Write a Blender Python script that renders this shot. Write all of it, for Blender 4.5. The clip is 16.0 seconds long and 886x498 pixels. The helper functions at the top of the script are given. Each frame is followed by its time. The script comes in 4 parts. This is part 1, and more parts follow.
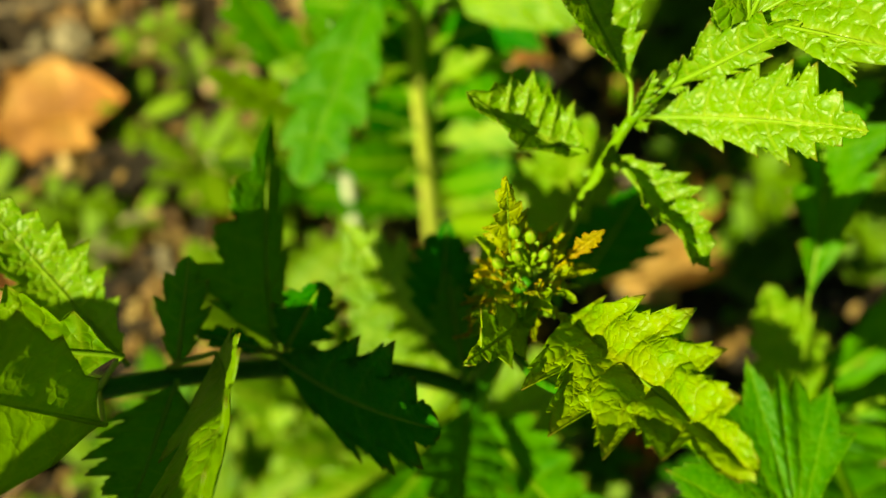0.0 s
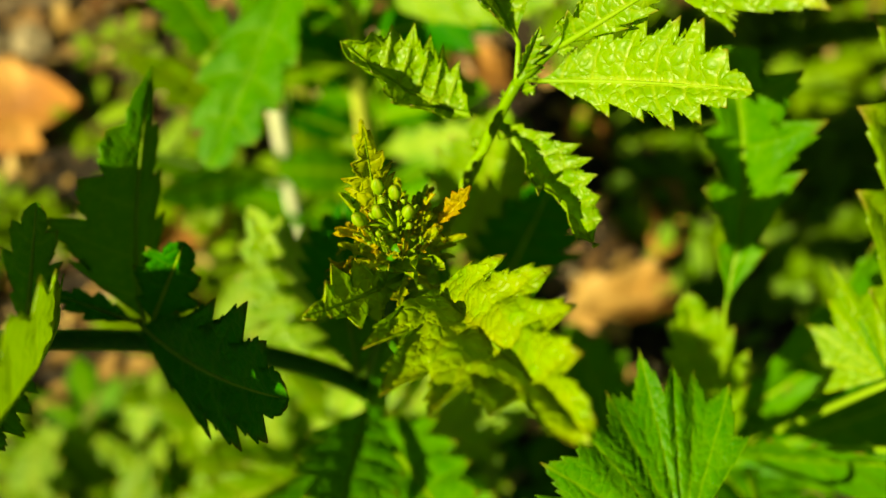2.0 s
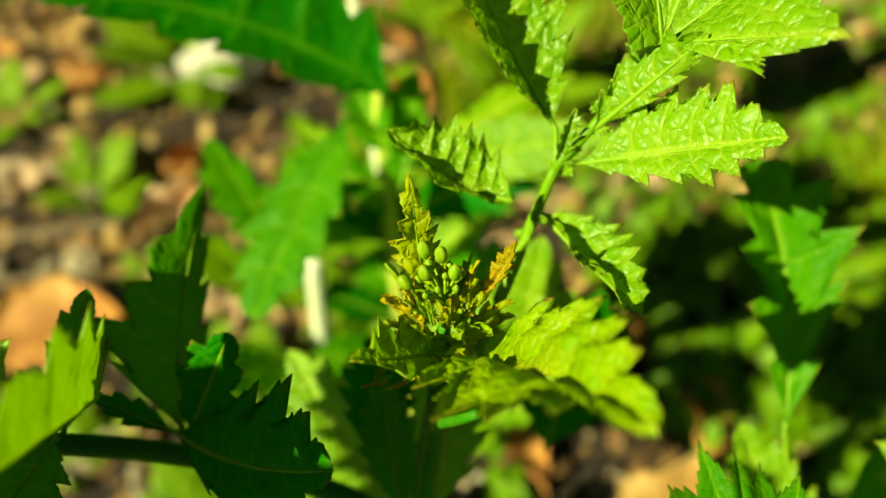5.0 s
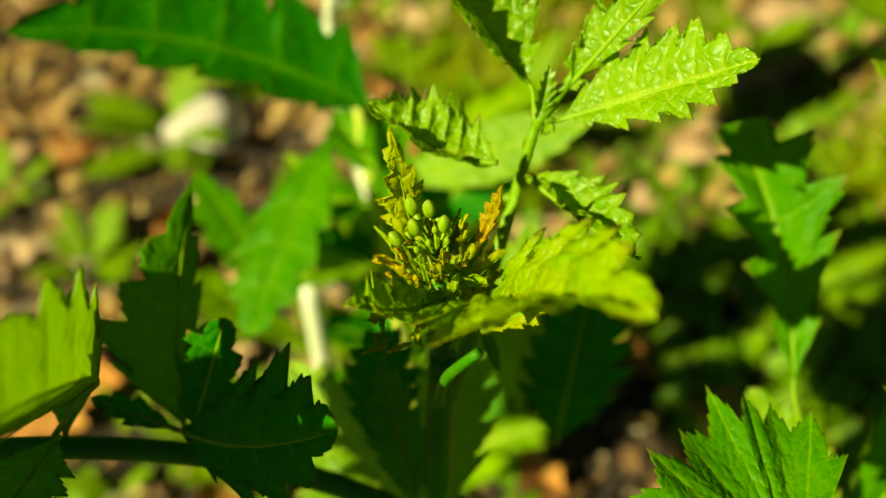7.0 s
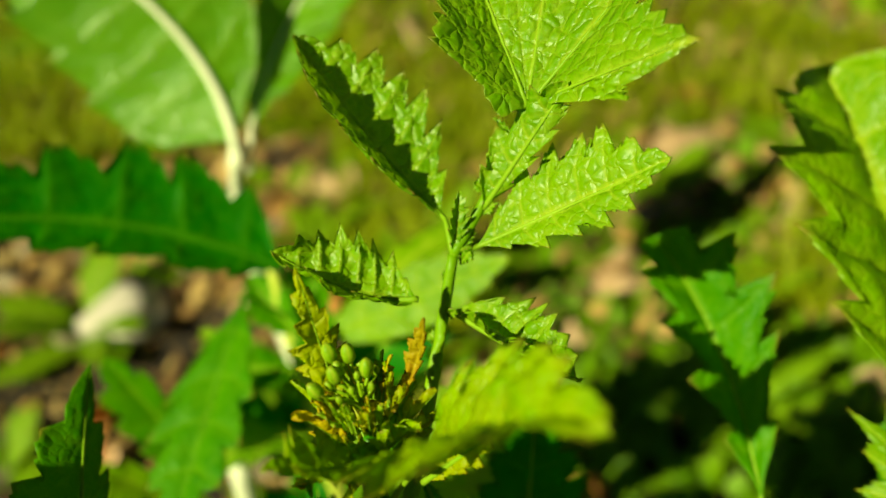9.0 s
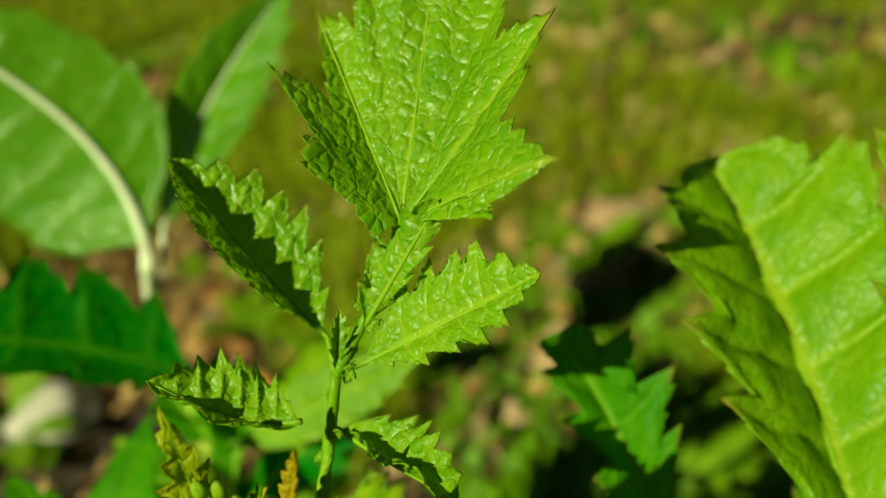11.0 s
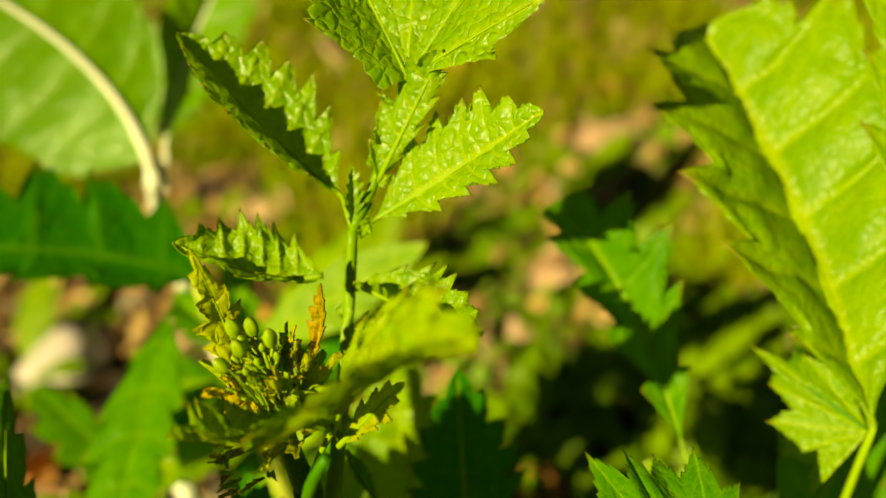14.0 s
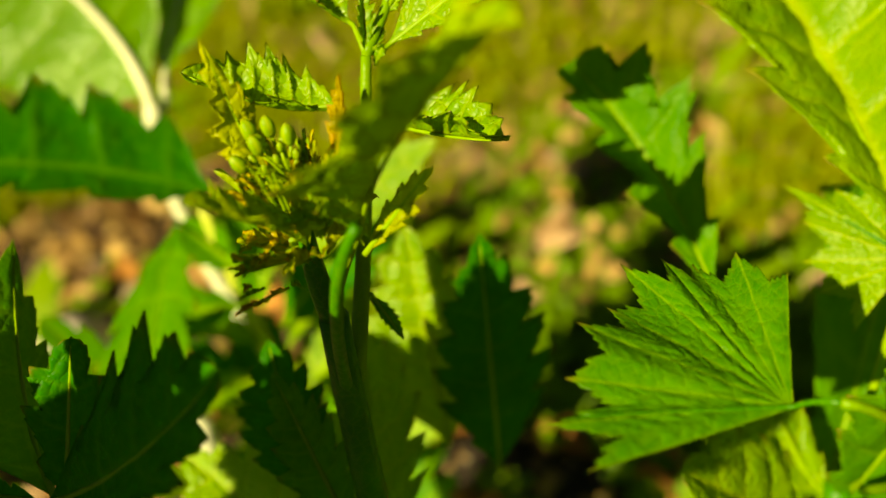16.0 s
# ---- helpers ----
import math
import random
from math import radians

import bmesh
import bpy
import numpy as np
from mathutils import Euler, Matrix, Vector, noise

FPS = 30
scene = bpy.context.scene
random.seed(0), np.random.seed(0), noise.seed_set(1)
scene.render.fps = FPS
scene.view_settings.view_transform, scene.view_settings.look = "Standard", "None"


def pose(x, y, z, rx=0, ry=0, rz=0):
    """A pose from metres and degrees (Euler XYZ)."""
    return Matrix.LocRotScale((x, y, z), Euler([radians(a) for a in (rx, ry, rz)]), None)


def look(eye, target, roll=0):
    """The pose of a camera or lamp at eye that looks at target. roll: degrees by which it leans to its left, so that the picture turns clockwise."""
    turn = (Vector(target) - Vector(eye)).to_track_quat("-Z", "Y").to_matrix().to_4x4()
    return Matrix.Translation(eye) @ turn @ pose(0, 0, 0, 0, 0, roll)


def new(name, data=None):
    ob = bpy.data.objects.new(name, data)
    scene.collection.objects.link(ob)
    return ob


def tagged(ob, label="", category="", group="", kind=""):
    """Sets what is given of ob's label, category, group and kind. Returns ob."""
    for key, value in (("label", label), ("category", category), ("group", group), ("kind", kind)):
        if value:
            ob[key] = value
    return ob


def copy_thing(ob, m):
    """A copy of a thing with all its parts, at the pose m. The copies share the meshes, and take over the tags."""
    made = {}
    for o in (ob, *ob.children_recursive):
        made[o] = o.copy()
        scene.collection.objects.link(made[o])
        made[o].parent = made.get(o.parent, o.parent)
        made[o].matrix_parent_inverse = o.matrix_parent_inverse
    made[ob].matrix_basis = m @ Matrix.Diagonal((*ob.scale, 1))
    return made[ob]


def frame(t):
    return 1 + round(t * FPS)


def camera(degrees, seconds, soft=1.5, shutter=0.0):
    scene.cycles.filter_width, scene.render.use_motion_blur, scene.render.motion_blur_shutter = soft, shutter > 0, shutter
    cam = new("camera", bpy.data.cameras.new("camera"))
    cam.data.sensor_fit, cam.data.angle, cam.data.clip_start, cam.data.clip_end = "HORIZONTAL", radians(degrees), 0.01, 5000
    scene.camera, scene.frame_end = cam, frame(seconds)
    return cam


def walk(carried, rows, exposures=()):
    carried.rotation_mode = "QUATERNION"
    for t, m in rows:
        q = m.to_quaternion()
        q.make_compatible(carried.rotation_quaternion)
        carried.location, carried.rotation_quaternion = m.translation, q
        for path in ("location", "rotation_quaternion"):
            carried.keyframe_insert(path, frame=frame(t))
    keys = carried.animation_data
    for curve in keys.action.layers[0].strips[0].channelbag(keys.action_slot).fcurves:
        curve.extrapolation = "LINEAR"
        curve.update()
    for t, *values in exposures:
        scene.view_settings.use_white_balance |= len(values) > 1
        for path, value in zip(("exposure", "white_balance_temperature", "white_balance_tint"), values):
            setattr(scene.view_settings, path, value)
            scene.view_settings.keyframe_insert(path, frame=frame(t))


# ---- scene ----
cam = camera(50.8, 16.0)
cam.data.dof.use_dof = True
cam.data.dof.focus_distance = 0.203
cam.data.dof.aperture_fstop = 7.0
PATH = [
    (0, (0.055, 0.041, 0.641), (0.067, 0.73, -1.237), 0.3),
    (0.5, (0.069, 0.023, 0.637), (0.073, 0.718, -1.239), 0.2),
    (1, (0.076, 0.035, 0.629), (0.107, 0.725, -1.248), 3.3),
    (1.5, (0.081, 0.039, 0.619), (0.097, 0.829, -1.218), 3.0),
    (2, (0.085, 0.027, 0.618), (0.114, 0.825, -1.216), 4.3),
    (2.5, (0.086, 0.02, 0.62), (0.11, 0.857, -1.196), 4.6),
    (3, (0.082, 0.012, 0.629), (0.09, 0.889, -1.169), 3.8),
    (3.5, (0.078, 0.014, 0.628), (0.074, 0.932, -1.149), 3.0),
    (4, (0.076, 0.01, 0.62), (0.069, 0.994, -1.122), 2.5),
    (4.5, (0.081, 0.0, 0.592), (0.037, 1.142, -1.05), 0.5),
    (5, (0.083, -0.01, 0.595), (0.028, 1.262, -0.948), -0.9),
    (7.3, (0.084, -0.033, 0.57), (0.066, 1.394, -0.831), -6.4),
    (7.5, (0.084, -0.035, 0.565), (0.104, 1.436, -0.789), -6.5),
    (8, (0.082, -0.035, 0.564), (0.12, 1.487, -0.734), -7.4),
    (8.2, (0.082, -0.035, 0.562), (0.113, 1.489, -0.733), -8.1),
    (8.5, (0.08, -0.032, 0.566), (0.116, 1.498, -0.721), -8.3),
    (9, (0.086, -0.022, 0.564), (0.231, 1.573, -0.634), -7.6),
    (9.5, (0.093, -0.02, 0.566), (0.286, 1.6, -0.591), -7.5),
    (10, (0.097, -0.018, 0.568), (0.322, 1.617, -0.563), -7.6),
    (12.5, (0.112, -0.021, 0.571), (0.413, 1.644, -0.495), -8.2),
    (13, (0.1, -0.028, 0.569), (0.395, 1.623, -0.521), -8.7),
    (13.5, (0.103, -0.035, 0.562), (0.378, 1.593, -0.566), -9.9),
    (14, (0.094, -0.037, 0.557), (0.355, 1.559, -0.619), -10.9),
    (14.5, (0.089, -0.041, 0.551), (0.348, 1.551, -0.631), -11.4),
    (15, (0.085, -0.049, 0.532), (0.344, 1.551, -0.639), -13.0),
    (15.2, (0.082, -0.049, 0.529), (0.352, 1.555, -0.635), -13.1),
    (15.5, (0.081, -0.05, 0.526), (0.352, 1.56, -0.629), -13.7),
    (16, (0.076, -0.052, 0.516), (0.352, 1.564, -0.628), -13.7),
]
walk(cam, [(t, look(eye, target, roll)) for t, eye, target, roll in PATH], exposures=[(0.0, 0.83, 7000, 3), (0.5, 0.9, 8200, 11), (1.0, 0.87, 8000, 9), (2.0, 0.85, 7600, 7), (2.5, 0.83, 7300, 4), (3.5, 0.88, 7100, 3), (4.0, 0.88, 6900, 2), (4.5, 0.95, 7400, 6), (5.0, 0.95, 6600, 0), (7.5, 0.80, 7200, 3), (8.0, 0.87, 6400, -3), (8.5, 0.88, 6600, -1), (9.0, 0.6, 6700, 0), (9.5, 0.50, 6600, -1), (10.0, 0.26, 6200, -7), (12.5, 0.22, 6800, 0), (13.0, 0.25, 7200, 4), (13.5, 0.48, 7900, 10), (14.0, 0.7, 8500, 14), (14.5, 0.72, 8700, 15), (15.5, 0.8, 8900, 16), (16.0, 0.8, 8500, 13)])

# ---- light ----
SUN_WAY = Vector((0.632, 0.462, -0.622)).normalized()
sun = new("sun", bpy.data.lights.new("sun", "SUN"))
sun.data.energy, sun.data.angle, sun.data.color = 5.0, radians(0.55), (1.0, 0.93, 0.54)
sun.matrix_world = Matrix.Translation((-1.5, -1.5, 2.5)) @ SUN_WAY.to_track_quat("-Z", "Y").to_matrix().to_4x4()
world = bpy.data.worlds.new("sky")
scene.world = world
world.use_nodes = True
wt = world.node_tree
sky = wt.nodes.new("ShaderNodeTexSky")
sky.sky_type, sky.sun_disc = "NISHITA", False
sky.sun_elevation = math.asin(-SUN_WAY.z)
sky.sun_rotation = math.atan2(-SUN_WAY.x, -SUN_WAY.y)
sky.air_density, sky.dust_density, sky.ozone_density = 1.0, 0.6, 1.2
wt.links.new(sky.outputs[0], wt.nodes["Background"].inputs[0])
wt.nodes["Background"].inputs[1].default_value = 0.009


# ---- materials ----
def nodes_of(name):
    m = bpy.data.materials.new(name)
    m.use_nodes = True
    nt = m.node_tree
    return m, nt, nt.nodes["Principled BSDF"], nt.nodes["Material Output"]


def ramp(nt, fac, stops):
    r = nt.nodes.new("ShaderNodeValToRGB")
    while len(r.color_ramp.elements) < len(stops):
        r.color_ramp.elements.new(0.5)
    for e, (p, c) in zip(r.color_ramp.elements, stops):
        e.position, e.color = p, (*c, 1)
    nt.links.new(fac, r.inputs[0])
    return r.outputs[0]


def noise_tex(nt, scale, detail=4.0, rough=0.55):
    tc = nt.nodes.new("ShaderNodeTexCoord")
    n = nt.nodes.new("ShaderNodeTexNoise")
    n.inputs["Scale"].default_value, n.inputs["Detail"].default_value, n.inputs["Roughness"].default_value = scale, detail, rough
    nt.links.new(tc.outputs["Object"], n.inputs["Vector"])
    return n.outputs["Fac"]


def mix(nt, fac, a, b, kind="MIX"):
    x = nt.nodes.new("ShaderNodeMix")
    x.data_type, x.blend_type = "RGBA", kind
    for sock, v in ((x.inputs[0], fac), (x.inputs[6], a), (x.inputs[7], b)):
        if isinstance(v, (int, float)):
            sock.default_value = v
        elif isinstance(v, tuple):
            sock.default_value = (*v, 1)
        else:
            nt.links.new(v, sock)
    return x.outputs[2]


def attr(nt, name):
    a = nt.nodes.new("ShaderNodeAttribute")
    a.attribute_name = name
    return a.outputs["Fac"]


def bump(nt, height, strength, dist):
    b = nt.nodes.new("ShaderNodeBump")
    b.inputs["Strength"].default_value, b.inputs["Distance"].default_value = strength, dist
    nt.links.new(height, b.inputs["Height"])
    return b.outputs[0]


def leaf_material(name, dark, light, vein, glow, through_share=0.4, rough=0.42, blush=0.0, rim=(0.22, 0.12, 0.02), relief=1.0, gloss=0.2, net_scale=330.0):
    """Two-layered leaf: glossy upper skin and light that passes through the blade."""
    m, nt, p, out = nodes_of(name)
    big = noise_tex(nt, 45.0, 3.0)
    fine = noise_tex(nt, 900.0, 3.0)
    col = ramp(nt, big, [(0.3, dark), (0.7, light)])
    info = nt.nodes.new("ShaderNodeObjectInfo")
    col = mix(nt, ramp(nt, info.outputs["Random"], [(0.0, (0, 0, 0)), (1.0, (0.35, 0.35, 0.35))]), col, light)
    col = mix(nt, ramp(nt, fine, [(0.35, (0, 0, 0)), (0.75, (0.30, 0.30, 0.30))]), col, dark)
    if blush:
        spots = noise_tex(nt, 160.0, 4.0)
        col = mix(nt, ramp(nt, spots, [(0.42, (0, 0, 0)), (0.62, (blush, blush, blush))]), col, (0.46, 0.24, 0.01))
    col = mix(nt, attr(nt, "vein"), col, vein)
    col = mix(nt, attr(nt, "rim"), col, rim)
    p.inputs["Roughness"].default_value = rough
    p.inputs["Specular IOR Level"].default_value = gloss
    tc = nt.nodes.new("ShaderNodeTexCoord")
    cells = nt.nodes.new("ShaderNodeTexVoronoi")
    cells.feature = "DISTANCE_TO_EDGE"
    cells.inputs["Scale"].default_value = net_scale
    warp = nt.nodes.new("ShaderNodeTexNoise")
    warp.inputs["Scale"].default_value = 260.0
    off = nt.nodes.new("ShaderNodeVectorMath")
    off.operation = "MULTIPLY_ADD"
    off.inputs[1].default_value = (0.003, 0.003, 0.003)
    nt.links.new(tc.outputs["Object"], warp.inputs["Vector"])
    nt.links.new(warp.outputs["Color"], off.inputs[0])
    nt.links.new(tc.outputs["Object"], off.inputs[2])
    nt.links.new(off.outputs[0], cells.inputs["Vector"])
    pillow = ramp(nt, cells.outputs["Distance"], [(0.0, (0, 0, 0)), (0.10, (0.42, 0.42, 0.42)), (0.22, (0.74, 0.74, 0.74)), (0.5, (1, 1, 1))])
    net = ramp(nt, cells.outputs["Distance"], [(0.0, (0.22, 0.22, 0.22)), (0.07, (0, 0, 0))])
    col = mix(nt, net, col, vein)
    nt.links.new(col, p.inputs["Base Color"])
    nrm = bump(nt, pillow, min(1.0, 0.42 * relief), 0.0015)
    fb = nt.nodes.new("ShaderNodeBump")
    fb.inputs["Strength"].default_value, fb.inputs["Distance"].default_value = 0.10, 0.0005
    nt.links.new(noise_tex(nt, 700.0, 5.0), fb.inputs["Height"])
    nt.links.new(nrm, fb.inputs["Normal"])
    nrm = fb.outputs[0]
    nt.links.new(nrm, p.inputs["Normal"])
    tr = nt.nodes.new("ShaderNodeBsdfTranslucent")
    nt.links.new(mix(nt, 0.75, col, glow), tr.inputs["Color"])
    nt.links.new(nrm, tr.inputs["Normal"])
    ms = nt.nodes.new("ShaderNodeMixShader")
    ms.inputs[0].default_value = through_share
    nt.links.new(p.outputs[0], ms.inputs[1])
    nt.links.new(tr.outputs[0], ms.inputs[2])
    nt.links.new(ms.outputs[0], out.inputs["Surface"])
    return m


def plain_material(name, stops, scale, rough=0.6, bump_scale=300.0, bump_amt=0.3, bump_dist=0.001, fine=None):
    m, nt, p, out = nodes_of(name)
    col = ramp(nt, noise_tex(nt, scale, 5.0), stops)
    if fine:
        col = mix(nt, ramp(nt, noise_tex(nt, fine[0], 4.0), [(0.4, (0, 0, 0)), (0.65, (fine[1],) * 3)]), col, fine[2])
    info = nt.nodes.new("ShaderNodeObjectInfo")
    hsv = nt.nodes.new("ShaderNodeHueSaturation")
    rr = nt.nodes.new("ShaderNodeMapRange")
    rr.inputs["To Min"].default_value, rr.inputs["To Max"].default_value = 0.7, 1.3
    nt.links.new(info.outputs["Random"], rr.inputs["Value"])
    nt.links.new(rr.outputs[0], hsv.inputs["Value"])
    nt.links.new(col, hsv.inputs["Color"])
    nt.links.new(hsv.outputs[0], p.inputs["Base Color"])
    p.inputs["Roughness"].default_value = rough
    nt.links.new(bump(nt, noise_tex(nt, bump_scale, 6.0), bump_amt, bump_dist), p.inputs["Normal"])
    return m


LEAF = leaf_material("young leaf", (0.095, 0.28, 0.001), (0.22, 0.44, 0.002), (0.42, 0.56, 0.03), (0.30, 0.57, 0.001), 0.36, 0.40, relief=0.8, gloss=0.36)
CRINKLED = leaf_material("crinkled young leaf", (0.095, 0.28, 0.001), (0.22, 0.44, 0.002), (0.42, 0.56, 0.03), (0.30, 0.57, 0.001), 0.36, 0.38, relief=1.1, gloss=0.42, net_scale=250.0)
BROAD = leaf_material("broad young leaf", (0.10, 0.28, 0.001), (0.21, 0.42, 0.002), (0.40, 0.54, 0.02), (0.29, 0.56, 0.001), 0.38, 0.40, relief=0.55, gloss=0.24, net_scale=220.0)
YELLOW = leaf_material("yellow young leaf", (0.15, 0.40, 0.001), (0.36, 0.56, 0.002), (0.42, 0.50, 0.01), (0.27, 0.58, 0.001), 0.40, 0.42, 0.16, relief=0.9, gloss=0.22)
OLD = leaf_material("full-grown leaf", (0.028, 0.19, 0.001), (0.078, 0.29, 0.001), (0.17, 0.38, 0.008), (0.11, 0.44, 0.001), 0.38, 0.42, relief=0.4, gloss=0.10)
# darkened full-grown leaf: its colour stands in for shade
DARK_SHADED = leaf_material("dark leaf, shade in colour", (0.003, 0.11, 0.0005), (0.011, 0.19, 0.001), (0.07, 0.26, 0.004), (0.022, 0.30, 0.0005), 0.3, 0.42, relief=0.6, gloss=0.05)
WHITE_RIB = leaf_material("large leaf", (0.09, 0.29, 0.003), (0.16, 0.41, 0.006), (0.22, 0.40, 0.02), (0.20, 0.50, 0.002), 0.40, 0.30, relief=0.6, gloss=0.38)
RIB = leaf_material("pale rib", (0.18, 0.38, 0.008), (0.28, 0.47, 0.02), (0.4, 0.5, 0.05), (0.35, 0.55, 0.01), 0.2, 0.4, relief=0.1)
BRACT = leaf_material("bract leaf", (0.24, 0.40, 0.002), (0.44, 0.53, 0.003), (0.52, 0.54, 0.01), (0.50, 0.60, 0.001), 0.45, 0.5, 0.22, (0.24, 0.12, 0.008))
ORANGE = leaf_material("withering bract", (0.34, 0.24, 0.003), (0.50, 0.42, 0.006), (0.5, 0.44, 0.02), (0.62, 0.40, 0.003), 0.35, 0.5, 0.6, (0.34, 0.12, 0.004))
GOLD = leaf_material("golden bract", (0.42, 0.36, 0.003), (0.60, 0.52, 0.005), (0.6, 0.52, 0.01), (0.66, 0.56, 0.002), 0.4, 0.45, 0.2, (0.36, 0.14, 0.006))
BUD = leaf_material("bud", (0.14, 0.31, 0.003), (0.26, 0.44, 0.01), (0.40, 0.50, 0.03), (0.3, 0.5, 0.005), 0.15, 0.45, relief=0.2)
STEM = leaf_material("green stem", (0.015, 0.14, 0.002), (0.05, 0.25, 0.003), (0.2, 0.34, 0.02), (0.2, 0.4, 0.005), 0.08, 0.4, relief=0.3)
SHOOT = leaf_material("young stem", (0.12, 0.30, 0.003), (0.22, 0.42, 0.006), (0.3, 0.45, 0.02), (0.3, 0.5, 0.005), 0.15, 0.4, relief=0.2)
PALE_STEM = leaf_material("pale stem", (0.40, 0.50, 0.03), (0.58, 0.64, 0.10), (0.6, 0.6, 0.2), (0.4, 0.5, 0.03), 0.08, 0.4, relief=0.2)
PETIOLE = leaf_material("white petiole", (0.70, 0.76, 0.50), (0.82, 0.85, 0.66), (0.7, 0.75, 0.45), (0.6, 0.7, 0.3), 0.1, 0.35, relief=0.2)
WEED = leaf_material("weed leaf", (0.08, 0.22, 0.002), (0.20, 0.36, 0.003), (0.24, 0.38, 0.01), (0.24, 0.46, 0.001), 0.35, 0.45, relief=0.5)
GRASS = leaf_material("grass", (0.17, 0.29, 0.003), (0.40, 0.44, 0.006), (0.3, 0.36, 0.02), (0.36, 0.40, 0.006), 0.35, 0.5, relief=0.2)
DEAD = plain_material("dead leaf", [(0.3, (0.20, 0.075, 0.012)), (0.5, (0.44, 0.19, 0.03)), (0.75, (0.60, 0.34, 0.08))], 30.0, 0.65, 220.0, 0.6, 0.003, (350.0, 0.5, (0.16, 0.07, 0.03)))
TAN_DEAD = plain_material("tan dead leaf", [(0.3, (0.50, 0.26, 0.05)), (0.7, (0.70, 0.45, 0.14))], 30.0, 0.6, 220.0, 0.6, 0.003, (350.0, 0.35, (0.30, 0.14, 0.04)))
PALE_DEAD = plain_material("bleached dead leaf", [(0.3, (0.46, 0.29, 0.14)), (0.7, (0.64, 0.46, 0.28))], 30.0, 0.65, 220.0, 0.6, 0.003, (350.0, 0.5, (0.25, 0.14, 0.08)))
SOIL = plain_material("soil", [(0.3, (0.005, 0.003, 0.0015)), (0.5, (0.012, 0.007, 0.003)), (0.68, (0.055, 0.034, 0.015))], 14.0, 0.9, 90.0, 1.0, 0.01, (160.0, 0.7, (0.03, 0.019, 0.009)))
STONE = plain_material("stone", [(0.3, (0.15, 0.12, 0.07)), (0.7, (0.36, 0.30, 0.19))], 40.0, 0.8, 200.0, 0.5, 0.002)
WHITE_STONE = plain_material("white stone", [(0.3, (0.34, 0.31, 0.26)), (0.7, (0.52, 0.48, 0.42))], 25.0, 0.75, 150.0, 0.4, 0.002)
TWIG = plain_material("twig", [(0.3, (0.10, 0.065, 0.035)), (0.7, (0.32, 0.24, 0.15))], 90.0, 0.8, 300.0, 0.7, 0.002)


# ---- builders ----
def smooth_mesh(name, bm, material):
    me = bpy.data.meshes.new(name)
    bm.to_mesh(me)
    bm.free()
    for f in me.polygons:
        f.use_smooth = True
    me.materials.append(material)
    return me


def part(name, bm, material, parent, label=""):
    ob = new(name, smooth_mesh(name, bm, material))
    ob.parent = parent
    ob.matrix_parent_inverse = parent.matrix_world.inverted()
    return tagged(ob, label)


def thing(name, at, label, category, group="", kind=""):
    ob = new(name)
    ob.empty_display_size = 0.02
    ob.matrix_world = Matrix.Translation(at)
    return tagged(ob, label, category, group, kind)


def bezier(points, u):
    pts = [Vector(p) for p in points]
    while len(pts) > 1:
        pts = [a.lerp(b, u) for a, b in zip(pts, pts[1:])]
    return pts[0]


def add_tube(bm, pts, radii, segs=10, ridges=0.0):
    """A round, tapering stalk along pts, closed at both ends."""
    rings = []
    up = Vector((0.3, 0.2, 1)).normalized()
    for k, p in enumerate(pts):
        a, b = pts[max(k - 1, 0)], pts[min(k + 1, len(pts) - 1)]
        t = (b - a).normalized()
        side = t.cross(up if abs(t.dot(up)) < 0.95 else Vector((1, 0, 0))).normalized()
        other = t.cross(side)
        ring = []
        for i in range(segs):
            w = 2 * math.pi * i / segs
            r = radii[k] * (1 + ridges * math.cos(5 * w))
            ring.append(bm.verts.new(p + r * (math.cos(w) * side + math.sin(w) * other)))
        rings.append(ring)
    for r0, r1 in zip(rings, rings[1:]):
        for i in range(segs):
            bm.faces.new((r0[i], r0[(i + 1) % segs], r1[(i + 1) % segs], r1[i]))
    bm.faces.new(rings[0][::-1])
    bm.faces.new(rings[-1])


def stalk(name, points, r0, r1, material, parent, steps=16, segs=12, label="", ridges=0.06):
    bm = bmesh.new()
    pts = [bezier(points, k / steps) for k in range(steps + 1)]
    add_tube(bm, pts, [r0 + (r1 - r0) * k / steps for k in range(steps + 1)], segs, ridges)
    return part(name, bm, material, parent, label)


# outlines of one tooth or lobe along the edge, from its notch to its point: (place along it, reach)
LOBE = ((0, 0), (0.12, 0.26), (0.24, 0.50), (0.29, 0.38), (0.42, 0.62), (0.54, 0.84), (0.59, 0.72), (0.70, 0.88), (0.80, 1.0), (0.87, 0.66), (0.94, 0.28))
TOOTH = ((0, 0), (0.15, 0.14), (0.30, 0.38), (0.35, 0.25), (0.50, 0.48), (0.65, 0.74), (0.80, 1.0), (0.87, 0.60), (0.94, 0.26))
PLAIN = ((0, 0), (0.30, 0.42), (0.55, 0.72), (0.80, 1.0), (0.90, 0.48))


def blisters(place, cell):
    """Height of the pillows between the finest veins, from 0 in the net to 1."""
    d = noise.voronoi(place / cell)[0]
    h = min(1.0, (d[1] - d[0]) * 1.5)
    return h * (2 - h)


